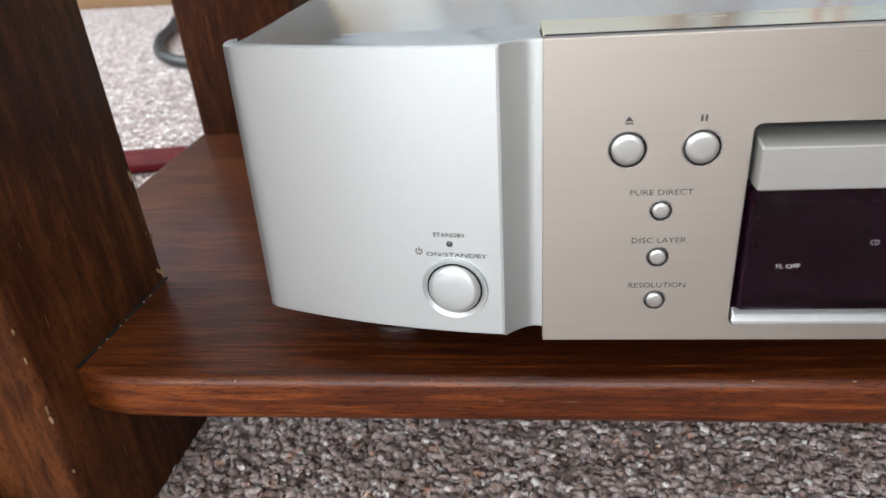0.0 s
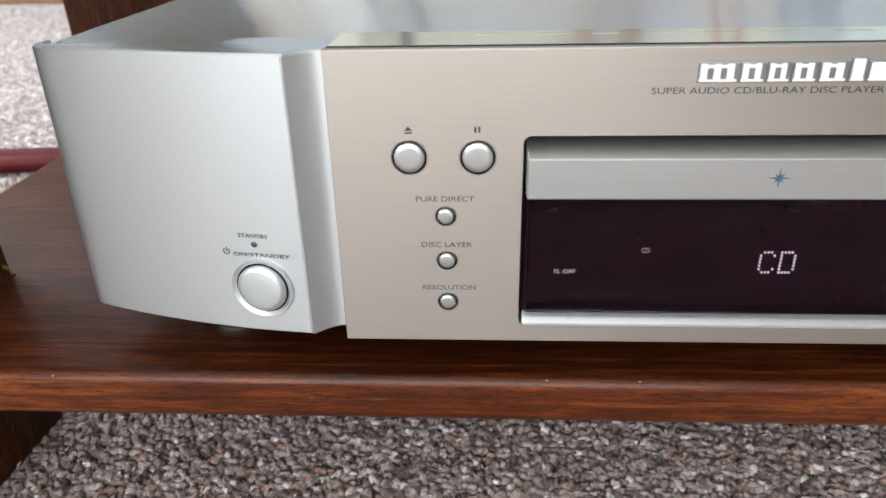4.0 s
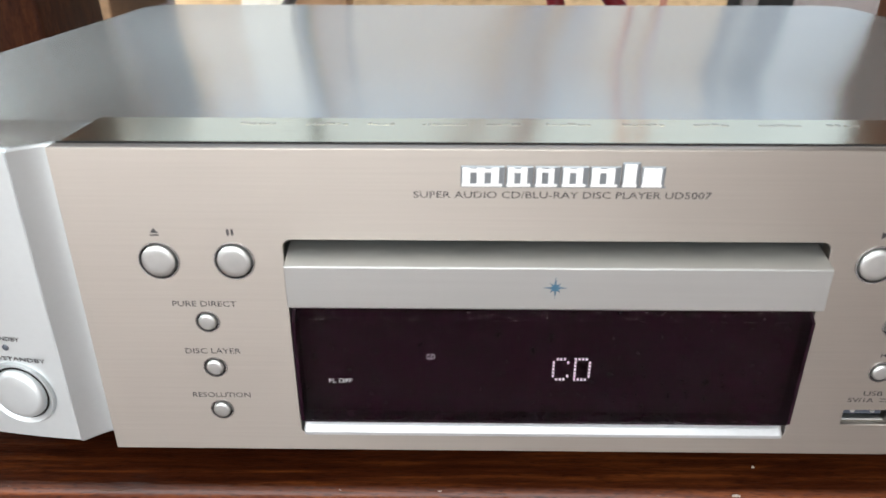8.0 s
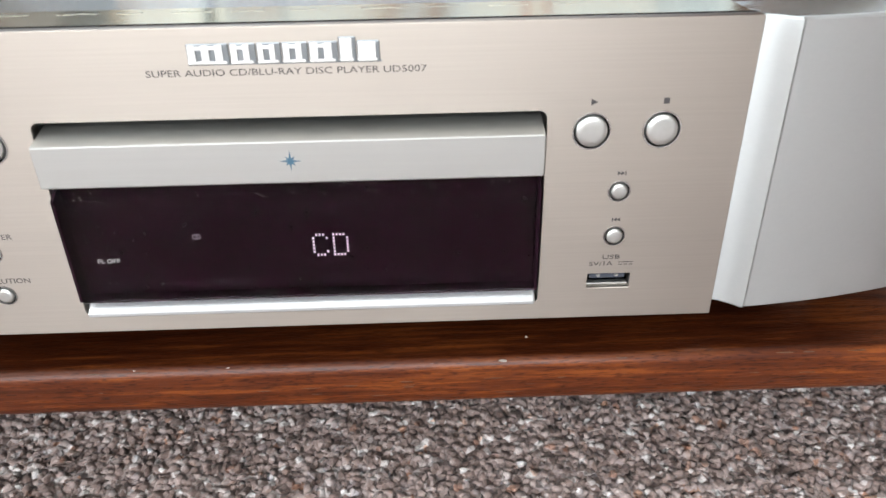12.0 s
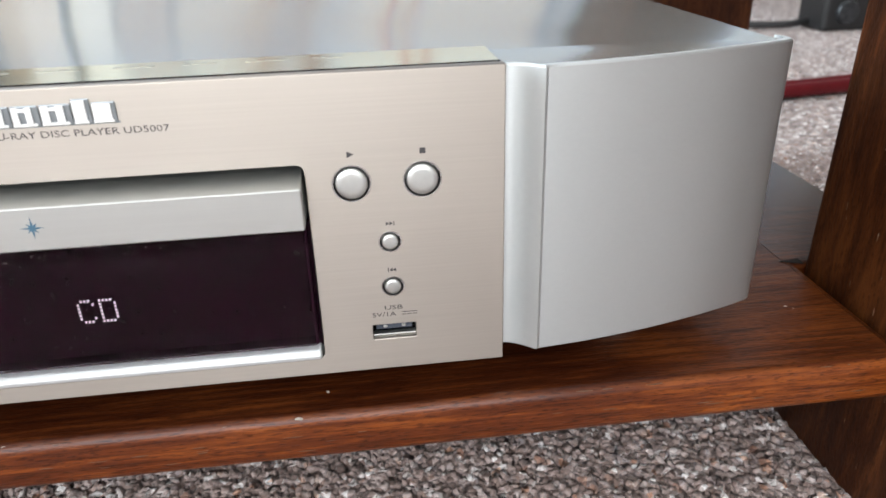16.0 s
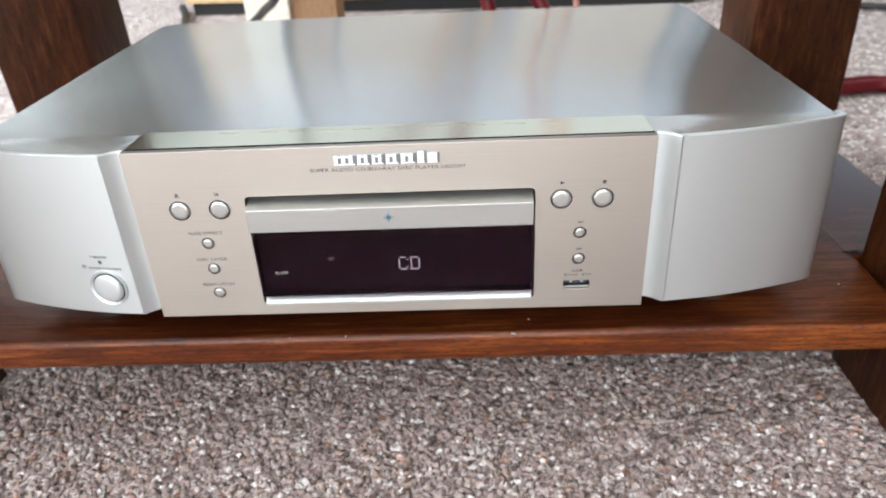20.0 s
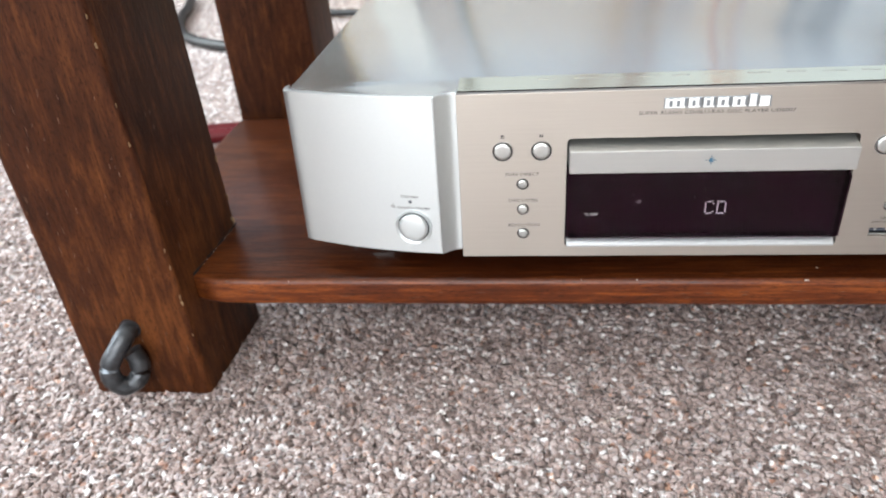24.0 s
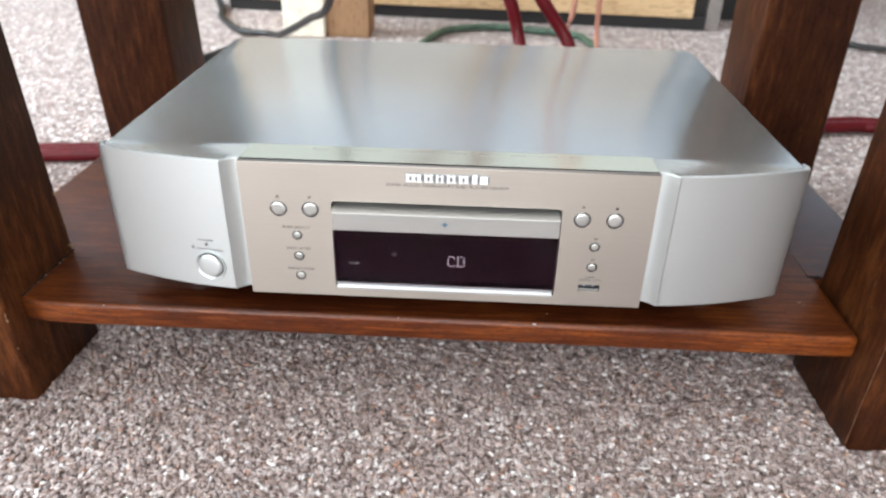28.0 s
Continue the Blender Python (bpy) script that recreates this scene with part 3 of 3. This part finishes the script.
front = plate("front_panel", loops, 0.004, 0.00025, CHAMPAGNE, player, 0.0, "brushed champagne aluminium front panel")
for sx in (-1, 1):
    part("panel_side", block(min(sx * 0.1190, sx * 0.1218), max(sx * 0.1190, sx * 0.1218), 0.0042, 0.03, PANEL_LOW + 0.001, PANEL_TOP - 0.0012), CHAMPAGNE, front)
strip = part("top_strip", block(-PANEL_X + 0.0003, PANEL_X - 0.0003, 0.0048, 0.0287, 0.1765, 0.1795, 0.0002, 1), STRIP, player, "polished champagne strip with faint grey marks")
part("seam", block(-PANEL_X + 0.0006, PANEL_X - 0.0006, 0.0036, 0.0053, 0.1790, 0.17988), HOLLOW, strip, "dark seam behind the front panel")
part("panel_floor", block(-0.119, 0.119, 0.0042, 0.035, PANEL_LOW + 0.001, PANEL_LOW + 0.003), BLACK, player)


def front_y(x):
    u = max(0.0, abs(x) - 0.1337)
    return 0.0028 + 0.08 * u + 1.85 * u * u


def wing_line(sx, inset):
    """The plan of the wing's outer face, from the panel to the tip."""
    pts = [(0.12195, 0.0074), (0.1234, 0.0078), (0.1248, 0.0078), (0.1262, 0.0074), (0.1276, 0.0067), (0.1292, 0.0057), (0.1308, 0.0045), (0.1324, 0.0031), (0.13335, 0.0023)]
    pts += [(x, front_y(x)) for x in np.linspace(0.1342, 0.2110, 24)]
    pts += [(0.2125, front_y(0.2125) + 0.0003), (0.2136, front_y(0.2136) + 0.0009), (0.2142, 0.0238), (0.2143, 0.0258), (0.2138, 0.0272)]
    return [(sx * (x - inset * (0.9 if x > 0.21 else 0.15)), y + inset) for x, y in pts]


for sx, side in ((-1, "window side"), (1, "far side")):
    outer, inner = wing_line(sx, 0.0), wing_line(sx, 0.0022)
    z0, z1 = 0.0897, 0.1783
    bm = bmesh.new()
    rows = [[bm.verts.new((x, y, z)) for x, y in line] for line, z in ((outer, z0 + 0.0006), (outer, z1 - 0.0006), (wing_line(sx, 0.0006), z1), (inner, z1), (inner, z0), (wing_line(sx, 0.0006), z0))]
    for a, b in zip(rows, rows[1:] + rows[:1]):
        for i in range(len(a) - 1):
            bm.faces.new((a[i], a[i + 1], b[i + 1], b[i]))
    bm.faces.new([r[0] for r in rows])
    bm.faces.new([r[-1] for r in rows])
    wing = smooth(part("side_wing", bm, SILVER, player, "curved matt silver wing"), 25)
    cap = [(x, y, 0.1757) for x, y in inner[:-3]] + [(sx * 0.2108, 0.0325, 0.1757), (sx * 0.1219, 0.0325, 0.1757)]
    part("wing_floor", extruded([(x, y, 0.0905) for x, y, _ in cap], (0, 0, 0.002)), BLACK, wing)

CX, CB = 0.2108, 0.301
cover_outline = [(-0.1219, 0.0292), (0.1219, 0.0292)] + [(x, y + 0.0003) for x, y in wing_line(1, 0.0022)[:-3]] + [(CX, 0.0332)]
cover_outline += [(CX - 0.014 + 0.014 * math.cos(a), CB - 0.014 + 0.014 * math.sin(a)) for a in np.linspace(0, math.pi / 2, 7)]
cover_outline += [(-CX + 0.014 - 0.014 * math.sin(a), CB - 0.014 + 0.014 * math.cos(a)) for a in np.linspace(0, math.pi / 2, 7)]
cover_outline += [(-CX, 0.0332)] + [(x, y + 0.0003) for x, y in wing_line(-1, 0.0022)[:-3]][::-1]
smooth(part("top_cover", extruded([(x, y, 0.0915) for x, y in cover_outline], (0, 0, 0.1777 - 0.0915), bevel=0.0004), COVER, player, "satin silver-grey metal cover"), 30)
for fx in (-0.174, 0.174):
    for fy in (0.054, 0.262):
        foot = smooth(part("foot", lathe([(0.0, 0.0), (0.019, 0.0), (0.0195, 0.0015), (0.0205, 0.0125), (0.0205, 0.0148), (0.0, 0.0148)], pose(fx, fy, BOARD), 32), BLACK, player))
        smooth(part("foot_ring", lathe([(0.0200, 0.0035), (0.0217, 0.0040), (0.0223, 0.0060), (0.0223, 0.0100), (0.0215, 0.0115), (0.0200, 0.0115)], pose(fx, fy, BOARD), 32), BEZEL, foot))


def button(x, z, r, hole):
    smooth(part("button_rim", lathe([(hole + 0.0002, -0.0001), (hole + 0.0001, 0.00022), (hole - 0.0002, 0.00022), (hole - 0.0003, -0.0018)], pose(x, 0, z, 90), 36), BEZEL, player))
    part("button_gap", lathe([(hole - 0.0002, -0.0018), (r * 0.7, -0.0024)], pose(x, 0, z, 90), 36), HOLLOW, player)
    return smooth(part("button", lathe([(r, -0.004), (r, 0.0001), (r - 0.0001, 0.0004), (r - 0.00045, 0.00072), (r * 0.6, 0.00080), (0.0, 0.00081)], pose(x, 0, z, 90), 36), BUTTON, player, "round satin silver push button"), 50)


for x, z in BIG:
    button(x, z, 0.0044, 0.0051)
for x, z in SMALL:
    button(x, z, 0.00245, 0.0031)
# power button in a dished ring on the curved wing
tilt = math.degrees(math.atan(0.14))
PB = pose(-0.1485, front_y(-0.1485) - 0.0005, 0.1058, 90, 0, -tilt)
smooth(part("power_button_ring", lathe([(0.0104, -0.0006), (0.01025, 0.0002), (0.0101, 0.00042), (0.0099, 0.00042), (0.0096, 0.0002), (0.0086, -0.0004), (0.0084, -0.003)], PB, 48), SILVER, player, "dished silver ring"), 35)
smooth(part("power_button", lathe([(0.0080, -0.003), (0.0080, 0.0002), (0.0078, 0.0007), (0.0066, 0.0014), (0.0062, 0.00152), (0.0030, 0.0016), (0.0, 0.00162)], PB, 48), SILVER, player, "large round silver power button"), 50)
part("power_button_gap", lathe([(0.0086, -0.00035), (0.0079, -0.00035)], PB, 48), HOLLOW, player)
smooth(part("standby_lamp", lathe([(0.0010, -0.0002), (0.0010, 0.0001), (0.0006, 0.0004), (0.0, 0.0005)], pose(-0.1492, front_y(-0.1492), 0.1209, 90, 0, -tilt), 20), LEDLENS, player))

# opening, drawer, display
recess = bmesh.new()
for x0, x1, z0, z1 in ((-0.0702, -0.0682, 0.094, 0.158), (0.0682, 0.0702, 0.094, 0.158), (-0.0682, 0.0682, 0.1564, 0.158), (-0.0682, 0.0682, 0.0935, 0.0955)):
    block(x0, x1, 0.0041, 0.018, z0, z1, bm=recess)
recess_ob = part("recess", recess, TRAYMETAL, player)
part("recess_back", block(-0.0682, 0.0682, 0.0165, 0.0178, 0.0953, 0.1563), HOLLOW, recess_ob)
tray_side = [(-0.0053, 0.1398), (-0.0055, 0.1401), (-0.0055, 0.1512), (-0.0053, 0.15145), (-0.0050, 0.1516), (0.0040, 0.1540), (0.0150, 0.1540), (0.0150, 0.1400)]
drawer = part("disc_drawer", extruded([(-0.0672, y, z) for y, z in tray_side], (0.1344, 0, 0), bevel=0.0003, segments=1), TRAYMETAL, player, "satin silver disc drawer front, closed")
GLASS_Y = -0.0034
back_side = [(0.0022, 0.0990), (0.0022, 0.1392), (0.0160, 0.1394), (0.0160, 0.0990)]
display = part("display_window", extruded([(-0.0679, y, z) for y, z in back_side], (0.1358, 0, 0)), GLASS, player, "dark purple-black display window with dust along its top")
pane_side = [(GLASS_Y, 0.1026), (GLASS_Y, 0.1352), (0.0030, 0.1391), (0.0033, 0.1384), (GLASS_Y + 0.0011, 0.1347), (GLASS_Y + 0.0011, 0.1026)]
part("smoked_pane", extruded([(-0.0662, y, z) for y, z in pane_side], (0.1324, 0, 0), bevel=0.0002, segments=1), SMOKE, display, "smoked glass pane standing proud of the front")
for sx in (-1, 1):
    part("pane_end", extruded([(sx * 0.0663, y, z) for y, z in ((GLASS_Y + 0.0002, 0.1028), (GLASS_Y + 0.0002, 0.1350), (0.0021, 0.1384), (0.0021, 0.1010))], (sx * 0.0008, 0, 0)), GLASS, display)
part("pane_foot", block(-0.0662, 0.0662, GLASS_Y + 0.0012, 0.0021, 0.1018, 0.1026), GLASS, display)
ledge_side = [(-0.0006, 0.0957), (-0.0010, 0.0962), (-0.0009, 0.0970), (0.0004, 0.0984), (0.0021, 0.1000), (0.0150, 0.1000), (0.0150, 0.0957)]
part("display_ledge", extruded([(-0.0674, y, z) for y, z in ledge_side], (0.1348, 0, 0), bevel=0.0008, segments=3), LEDGE, player, "bright silver ledge under the display")

# eight-pointed mark on the drawer
mark = []
for i in range(16):
    a = math.pi / 8 * i
    r = 0.0008 if i % 2 else (0.0030 if i % 4 == 0 else 0.0019)
    mark.append((-0.0003 + r * math.sin(a), -0.0056, 0.1461 + r * math.cos(a)))
part("star_mark", extruded(mark, (0, 0.0001, 0)), STARBLUE, drawer)

# badge: plain raised white bars on a dark edge
badge = part("badge", block(-0.0238, 0.0250, -0.00022, 0.0003, 0.1704, 0.1709), BADGEBACK, front, "raised white metal badge with a dark edge")
x = -0.0238
for stems, wide in ((3, 0.0102), (2, 0.0062), (2, 0.0058), (2, 0.0062), (2, 0.0070), (1, 0.0040), (1, 0.0054)):
    tall = 0.0060 if wide == 0.0040 else 0.0050
    part("badge_edge", block(x - 0.0001, x + wide + 0.0003, -0.0004, 0.0002, 0.1704, 0.17085 + tall, 0.0003, 2), BADGEBACK, badge)
    step = wide / stems
    for i in range(stems):
        part("badge_bar", block(x + i * step + 0.0003, x + (i + 1) * step - (0.0012 if stems > 1 else 0.0007), -0.0010, -0.0004, 0.17085, 0.1705 + tall, 0.00025, 2), BADGE, badge)
    part("badge_bar", block(x + 0.0003, x + wide - 0.0014, -0.00095, -0.0004, 0.1702 + tall - 0.0009, 0.1702 + tall, 0.0002, 1), BADGE, badge)
    part("badge_bar", block(x + 0.0001, x + wide - 0.0004, -0.00095, -0.0004, 0.17075, 0.1715, 0.0002, 1), BADGE, badge)
    x += wide + 0.00055

# printed words and signs
lettering("SUPER AUDIO CD/BLU-RAY DISC PLAYER UD5007", -0.0352, 0.0363, 0.1676, 0.1693, -0.00002, PRINT, front)
lettering("PURE DIRECT", -0.0985, -0.0818, 0.1370, 0.1386, -0.00002, PRINT, front)
lettering("DISC LAYER", -0.0973, -0.0824, 0.1225, 0.1241, -0.00002, PRINT, front)
lettering("RESOLUTION", -0.0974, -0.0814, 0.1081, 0.1097, -0.00002, PRINT, front)
lettering("USB", 0.0868, 0.0920, 0.1104, 0.1118, -0.00002, PRINT, front)
lettering("5V/1A", 0.0830, 0.0900, 0.1082, 0.1096, -0.00002, PRINT, front)
lettering("STANDBY", -0.1541, -0.1443, 0.1232, 0.1245, front_y(-0.1492) - 0.00012, PRINT, player, turn=-tilt)
lettering("ON/STANDBY", -0.1565, -0.1381, 0.1167, 0.1180, front_y(-0.1473) - 0.00012, PRINT, player, turn=-tilt)


def sign(outline, y=-0.00006, turn=None, mat=PRINT, parent=None):
    return part("sign", extruded([(a, y, b) for a, b in outline], (0, 0.0001, 0)), mat, parent or front)


def quad(x0, x1, z0, z1):
    return [(x0, z0), (x1, z0), (x1, z1), (x0, z1)]


sign([(-0.1010, 0.1579), (-0.0988, 0.1579), (-0.0999, 0.1592)])
sign(quad(-0.1010, -0.0988, 0.1571, 0.1575))
sign(quad(-0.0818, -0.0812, 0.1573, 0.1590))
sign(quad(-0.0807, -0.0801, 0.1573, 0.1590))
sign([(0.0796, 0.1574), (0.0815, 0.1583), (0.0796, 0.1592)])
sign(quad(0.0989, 0.1005, 0.1574, 0.1590))
for x0 in (0.0887, 0.0897):
    sign([(x0, 0.1372), (x0 + 0.0010, 0.1378), (x0, 0.1384)])
sign(quad(0.0908, 0.0911, 0.1372, 0.1384))
for x0 in (0.0898, 0.0908):
    sign([(x0, 0.1228), (x0 - 0.0010, 0.1234), (x0, 0.1240)])
sign(quad(0.0884, 0.0887, 0.1228, 0.1240))
sign(quad(0.0917, 0.0962, 0.1092, 0.1094))
for x0 in (0.0917, 0.0933, 0.0949):
    sign(quad(x0, x0 + 0.0012, 0.1084, 0.1086))
power = [(-0.1587 + 0.0011 * math.sin(a), 0.1180 + 0.0011 * math.cos(a)) for a in np.linspace(0.6, 2 * math.pi - 0.6, 22)]
power += [(-0.1587 + 0.0008 * math.sin(a), 0.1180 + 0.0008 * math.cos(a)) for a in np.linspace(2 * math.pi - 0.6, 0.6, 22)]
for outline in (power, quad(-0.1588, -0.1585, 0.1179, 0.1194)):
    part("sign", extruded([(a, front_y(a) - 0.00015, b) for a, b in outline], (0, 0.00012, 0)), PRINT, player)
# faint marks on the top strip
random.seed(5)
mx = -0.082
while mx < 0.084:
    w = random.uniform(0.006, 0.012)
    stop = mx + w
    while mx < stop:
        bar = random.uniform(0.0009, 0.0022)
        low = 0.0216 + random.choice((0.0, 0.0, 0.0007))
        part("mark", block(mx, mx + bar, low, low + random.uniform(0.0012, 0.0022), 0.17948, 0.17954), FADED, strip)
        mx += bar + random.uniform(0.0003, 0.0006)
    mx += random.uniform(0.004, 0.008)

# display characters
DOT = {"C": ("01110", "10001", "10000", "10000", "10000", "10001", "01110"), "D": ("11110", "10001", "10001", "10001", "10001", "10001", "11110")}
dot = block(-0.00026, 0.00026, -0.00016, 0.00016, -0.00030, 0.00030)
dot_mesh = bpy.data.meshes.new("dot")
dot.to_mesh(dot_mesh)
dot_mesh.materials.append(GLOW)
for ch, x0 in (("C", 0.0017), ("D", 0.0076)):
    for r, line in enumerate(DOT[ch]):
        for c, on in enumerate(line):
            if on == "1":
                ob = new("dot", dot_mesh)
                ob.parent = display
                ob.location = (x0 + 0.00035 + c * 0.00098, 0.00195, 0.1203 - r * 0.00110)
lettering("CD", -0.0326, -0.0302, 0.1200, 0.1216, 0.0019, GLOWDIM, display)
lettering("FL OFF", -0.0585, -0.0523, 0.1158, 0.1171, GLASS_Y - 0.0001, WHITEPRINT, display)
bm = bmesh.new()
for i in range(150):
    u = random.random()
    s = random.uniform(0.00005, 0.00015)
    cx, cy, cz = random.uniform(-0.065, 0.065), GLASS_Y + 0.0064 * u, 0.1352 + 0.0039 * u
    bmesh.ops.create_icosphere(bm, subdivisions=1, radius=s, matrix=Matrix.Translation((cx, cy, cz)))
tagged(part("dust_specks", bm, DUST, display), kind="stuff")

# socket
usb_ob = part("usb_socket", block(USB[0], USB[1], 0.0095, 0.0105, USB[2], USB[3]), HOLLOW, player, "small metal-lined usb socket")
bm = bmesh.new()
for x0, x1, z0, z1 in ((USB[0] - 0.0005, USB[0], USB[2] - 0.0005, USB[3] + 0.0005), (USB[1], USB[1] + 0.0005, USB[2] - 0.0005, USB[3] + 0.0005), (USB[0], USB[1], USB[3], USB[3] + 0.0005), (USB[0], USB[1], USB[2] - 0.0005, USB[2])):
    block(x0, x1, 0.0041, 0.0105, z0, z1, bm=bm)
part("socket_lining", bm, BEZEL, usb_ob)
part("socket_tongue", block(USB[0] + 0.0010, USB[1] - 0.0010, 0.0022, 0.0095, 0.1026, 0.1046, 0.0001, 1), LEDLENS, usb_ob)
part("socket_lip", block(USB[0], USB[1], 0.0018, 0.0040, USB[2], USB[2] + 0.0006, 0.0002, 1), TRAYMETAL, usb_ob, "folded metal lip")
for cx in (0.0866, 0.0921):
    part("contact", block(cx - 0.0006, cx + 0.0006, 0.0018, 0.0030, 0.1031, 0.1040, 0.0002, 1), BUTTON, usb_ob, "bright spring contact")

for child in player.children:
    child.matrix_parent_inverse = PL

# ---- behind the stand ----
bench = thing("low_bench", "long low pale wooden bench with a black plinth", "bench")
for name, box, mat in (("front_board", (-0.56, 0.465, 1.235, 1.265, 0.027, 0.34), PALEWOOD), ("plinth", (-0.55, 0.495, 1.247, 1.50, GZ - 0.002, 0.030), BLACK), ("top_board", (-0.58, 0.475, 1.225, 1.56, 0.34, 0.365), PALEWOOD)):
    bm = block(*box, 0.002)
    for v in bm.verts:
        v.co.y -= 0.085 * v.co.x
    part(name, bm, mat, bench)
cabinet = thing("dark_cabinet", "long black cabinet with a brown base board on the carpet", "cabinet")
part("cabinet_body", block(-1.95, -0.80, 1.565, 1.95, 0.046, 0.70, 0.003), DARKWOOD, cabinet)
part("base_board", block(-1.94, -0.81, 1.55, 1.90, GZ - 0.002, 0.046, 0.002), BASEBOARD, cabinet)
rack = thing("metal_rack", "dark rack with a grey upright post", "rack")
part("dark_post", block(0.470, 0.495, 1.215, 1.245, GZ - 0.002, 0.38, 0.002), BLACK, rack)
part("grey_post", block(0.498, 0.528, 1.215, 1.245, GZ - 0.002, 0.38, 0.002), GREYMETAL, rack)
part("dark_back_post", block(0.56, 0.64, 1.32, 1.37, GZ - 0.002, 0.38, 0.002), BLACK, rack)
tagged(part("cream_post", block(-0.365, -0.2835, 1.045, 1.125, GZ - 0.002, 0.365, 0.003), CREAM, None), "cream-painted square wooden post on the carpet", "post")
tagged(part("tan_post", block(-0.2815, -0.197, 1.055, 1.135, GZ - 0.002, 0.365, 0.003), TAN, None), "tan wooden square post on the carpet", "post")


def cable(name, pts, r, mat, label, sides=12):
    return tagged(smooth(part(name, tube(pts, r, sides), mat, None), 80), label, "cable")


for dy in (-0.0085, 0.0085):
    pts = [(-1.5, 0.30), (-0.9, 0.362), (-0.69, 0.382), (-0.47, 0.402), (0.0, 0.48), (0.5, 0.592), (0.62, 0.604), (1.2, 0.70)]
    tagged(cable("red_cable", [(x, y + dy, GZ + 0.009) for x, y in pts], 0.0082, RED, "thick dark red cable lying on the carpet"), group="red cables on the carpet")
for pts in ([(-0.15, 0.45, 0.62), (-0.07, 0.46, 0.42), (-0.035, 0.46, 0.35), (0.0, 0.46, 0.285), (0.030, 0.46, 0.225), (0.050, 0.46, 0.188), (0.063, 0.455, 0.145), (0.072, 0.40, 0.11), (0.074, 0.312, 0.115)], [(-0.03, 0.45, 0.62), (0.005, 0.46, 0.44), (0.025, 0.46, 0.35), (0.045, 0.46, 0.28), (0.068, 0.46, 0.222), (0.087, 0.46, 0.188), (0.118, 0.455, 0.145), (0.128, 0.40, 0.112), (0.126, 0.312, 0.118)]):
    tagged(cable("hanging_red_cable", pts, lambda u: 0.0080 if u < 0.5 else 0.0080 - 0.004 * (u - 0.5), RED, "dark red cable hanging into the back of the player"), group="cables behind the player")
for pts in ([(0.128, 0.49, 0.62), (0.130, 0.48, 0.33), (0.125, 0.48, 0.188), (0.115, 0.475, 0.145), (0.112, 0.40, 0.115), (0.110, 0.312, 0.12)], [(0.138, 0.49, 0.62), (0.146, 0.48, 0.33), (0.152, 0.48, 0.188), (0.153, 0.475, 0.145), (0.150, 0.40, 0.115), (0.148, 0.312, 0.12)]):
    tagged(cable("copper_cable", pts, 0.0030, PINK, "thin copper-pink cable hanging into the back of the player"), group="cables behind the player")
cable("green_braided_cable", [(-0.10, 0.93, 0.0092), (-0.0723, 1.0415, 0.0092), (-0.0475, 1.1027, 0.0092), (0.0208, 1.1423, 0.0092), (0.0791, 1.1395, 0.0092), (0.1915, 1.1037, 0.0092), (0.222, 1.0739, 0.0092), (0.24, 0.97, 0.0092)], 0.0072, GREENBLACK, "green and black braided cable curled on the carpet")
cable("black_lead", [(-0.59, 1.34, 0.010), (-0.55, 1.24, 0.010), (-0.52, 1.15, 0.010), (-0.4515, 1.045, 0.010), (-0.395, 1.02, 0.012), (-0.352, 0.96, 0.024), (-0.302, 0.80, 0.064), (-0.224, 0.65, 0.120), (-0.161, 0.50, 0.178), (-0.146, 0.46, 0.30), (-0.145, 0.45, 0.62)], lambda u: 0.008 - 0.004 * u, BLACK, "black power lead looping up from the carpet")
cable("coiled_lead", [(-0.80, 1.25, 0.010), (-0.762, 1.14, 0.010), (-0.729, 1.02, 0.010), (-0.672, 0.90, 0.010), (-0.61, 0.835, 0.010), (-0.528, 0.80, 0.010), (-0.45, 0.83, 0.010), (-0.42, 0.92, 0.010)], 0.009, BLACK, "glossy black lead in a loose loop on the carpet")
plug = thing("plug_adapter", "black plug adapter with a cable on the carpet", "plug")
part("plug_body", block(0.88, 0.97, 1.0, 1.08, GZ - 0.002, 0.06, 0.008, 3), BLACK, plug)
smooth(part("plug_dial", lathe([(0.0, 0.004), (0.018, 0.004), (0.020, 0.0), (0.020, -0.006), (0.0, -0.006)], pose(0.92, 0.997, 0.032, 90), 24), IRON, plug))
part("plug_lead", tube([(0.89, 1.05, 0.014), (0.83, 1.04, 0.010), (0.74, 1.08, 0.010), (0.66, 1.2, 0.010)], 0.006, 10), BLACK, plug)
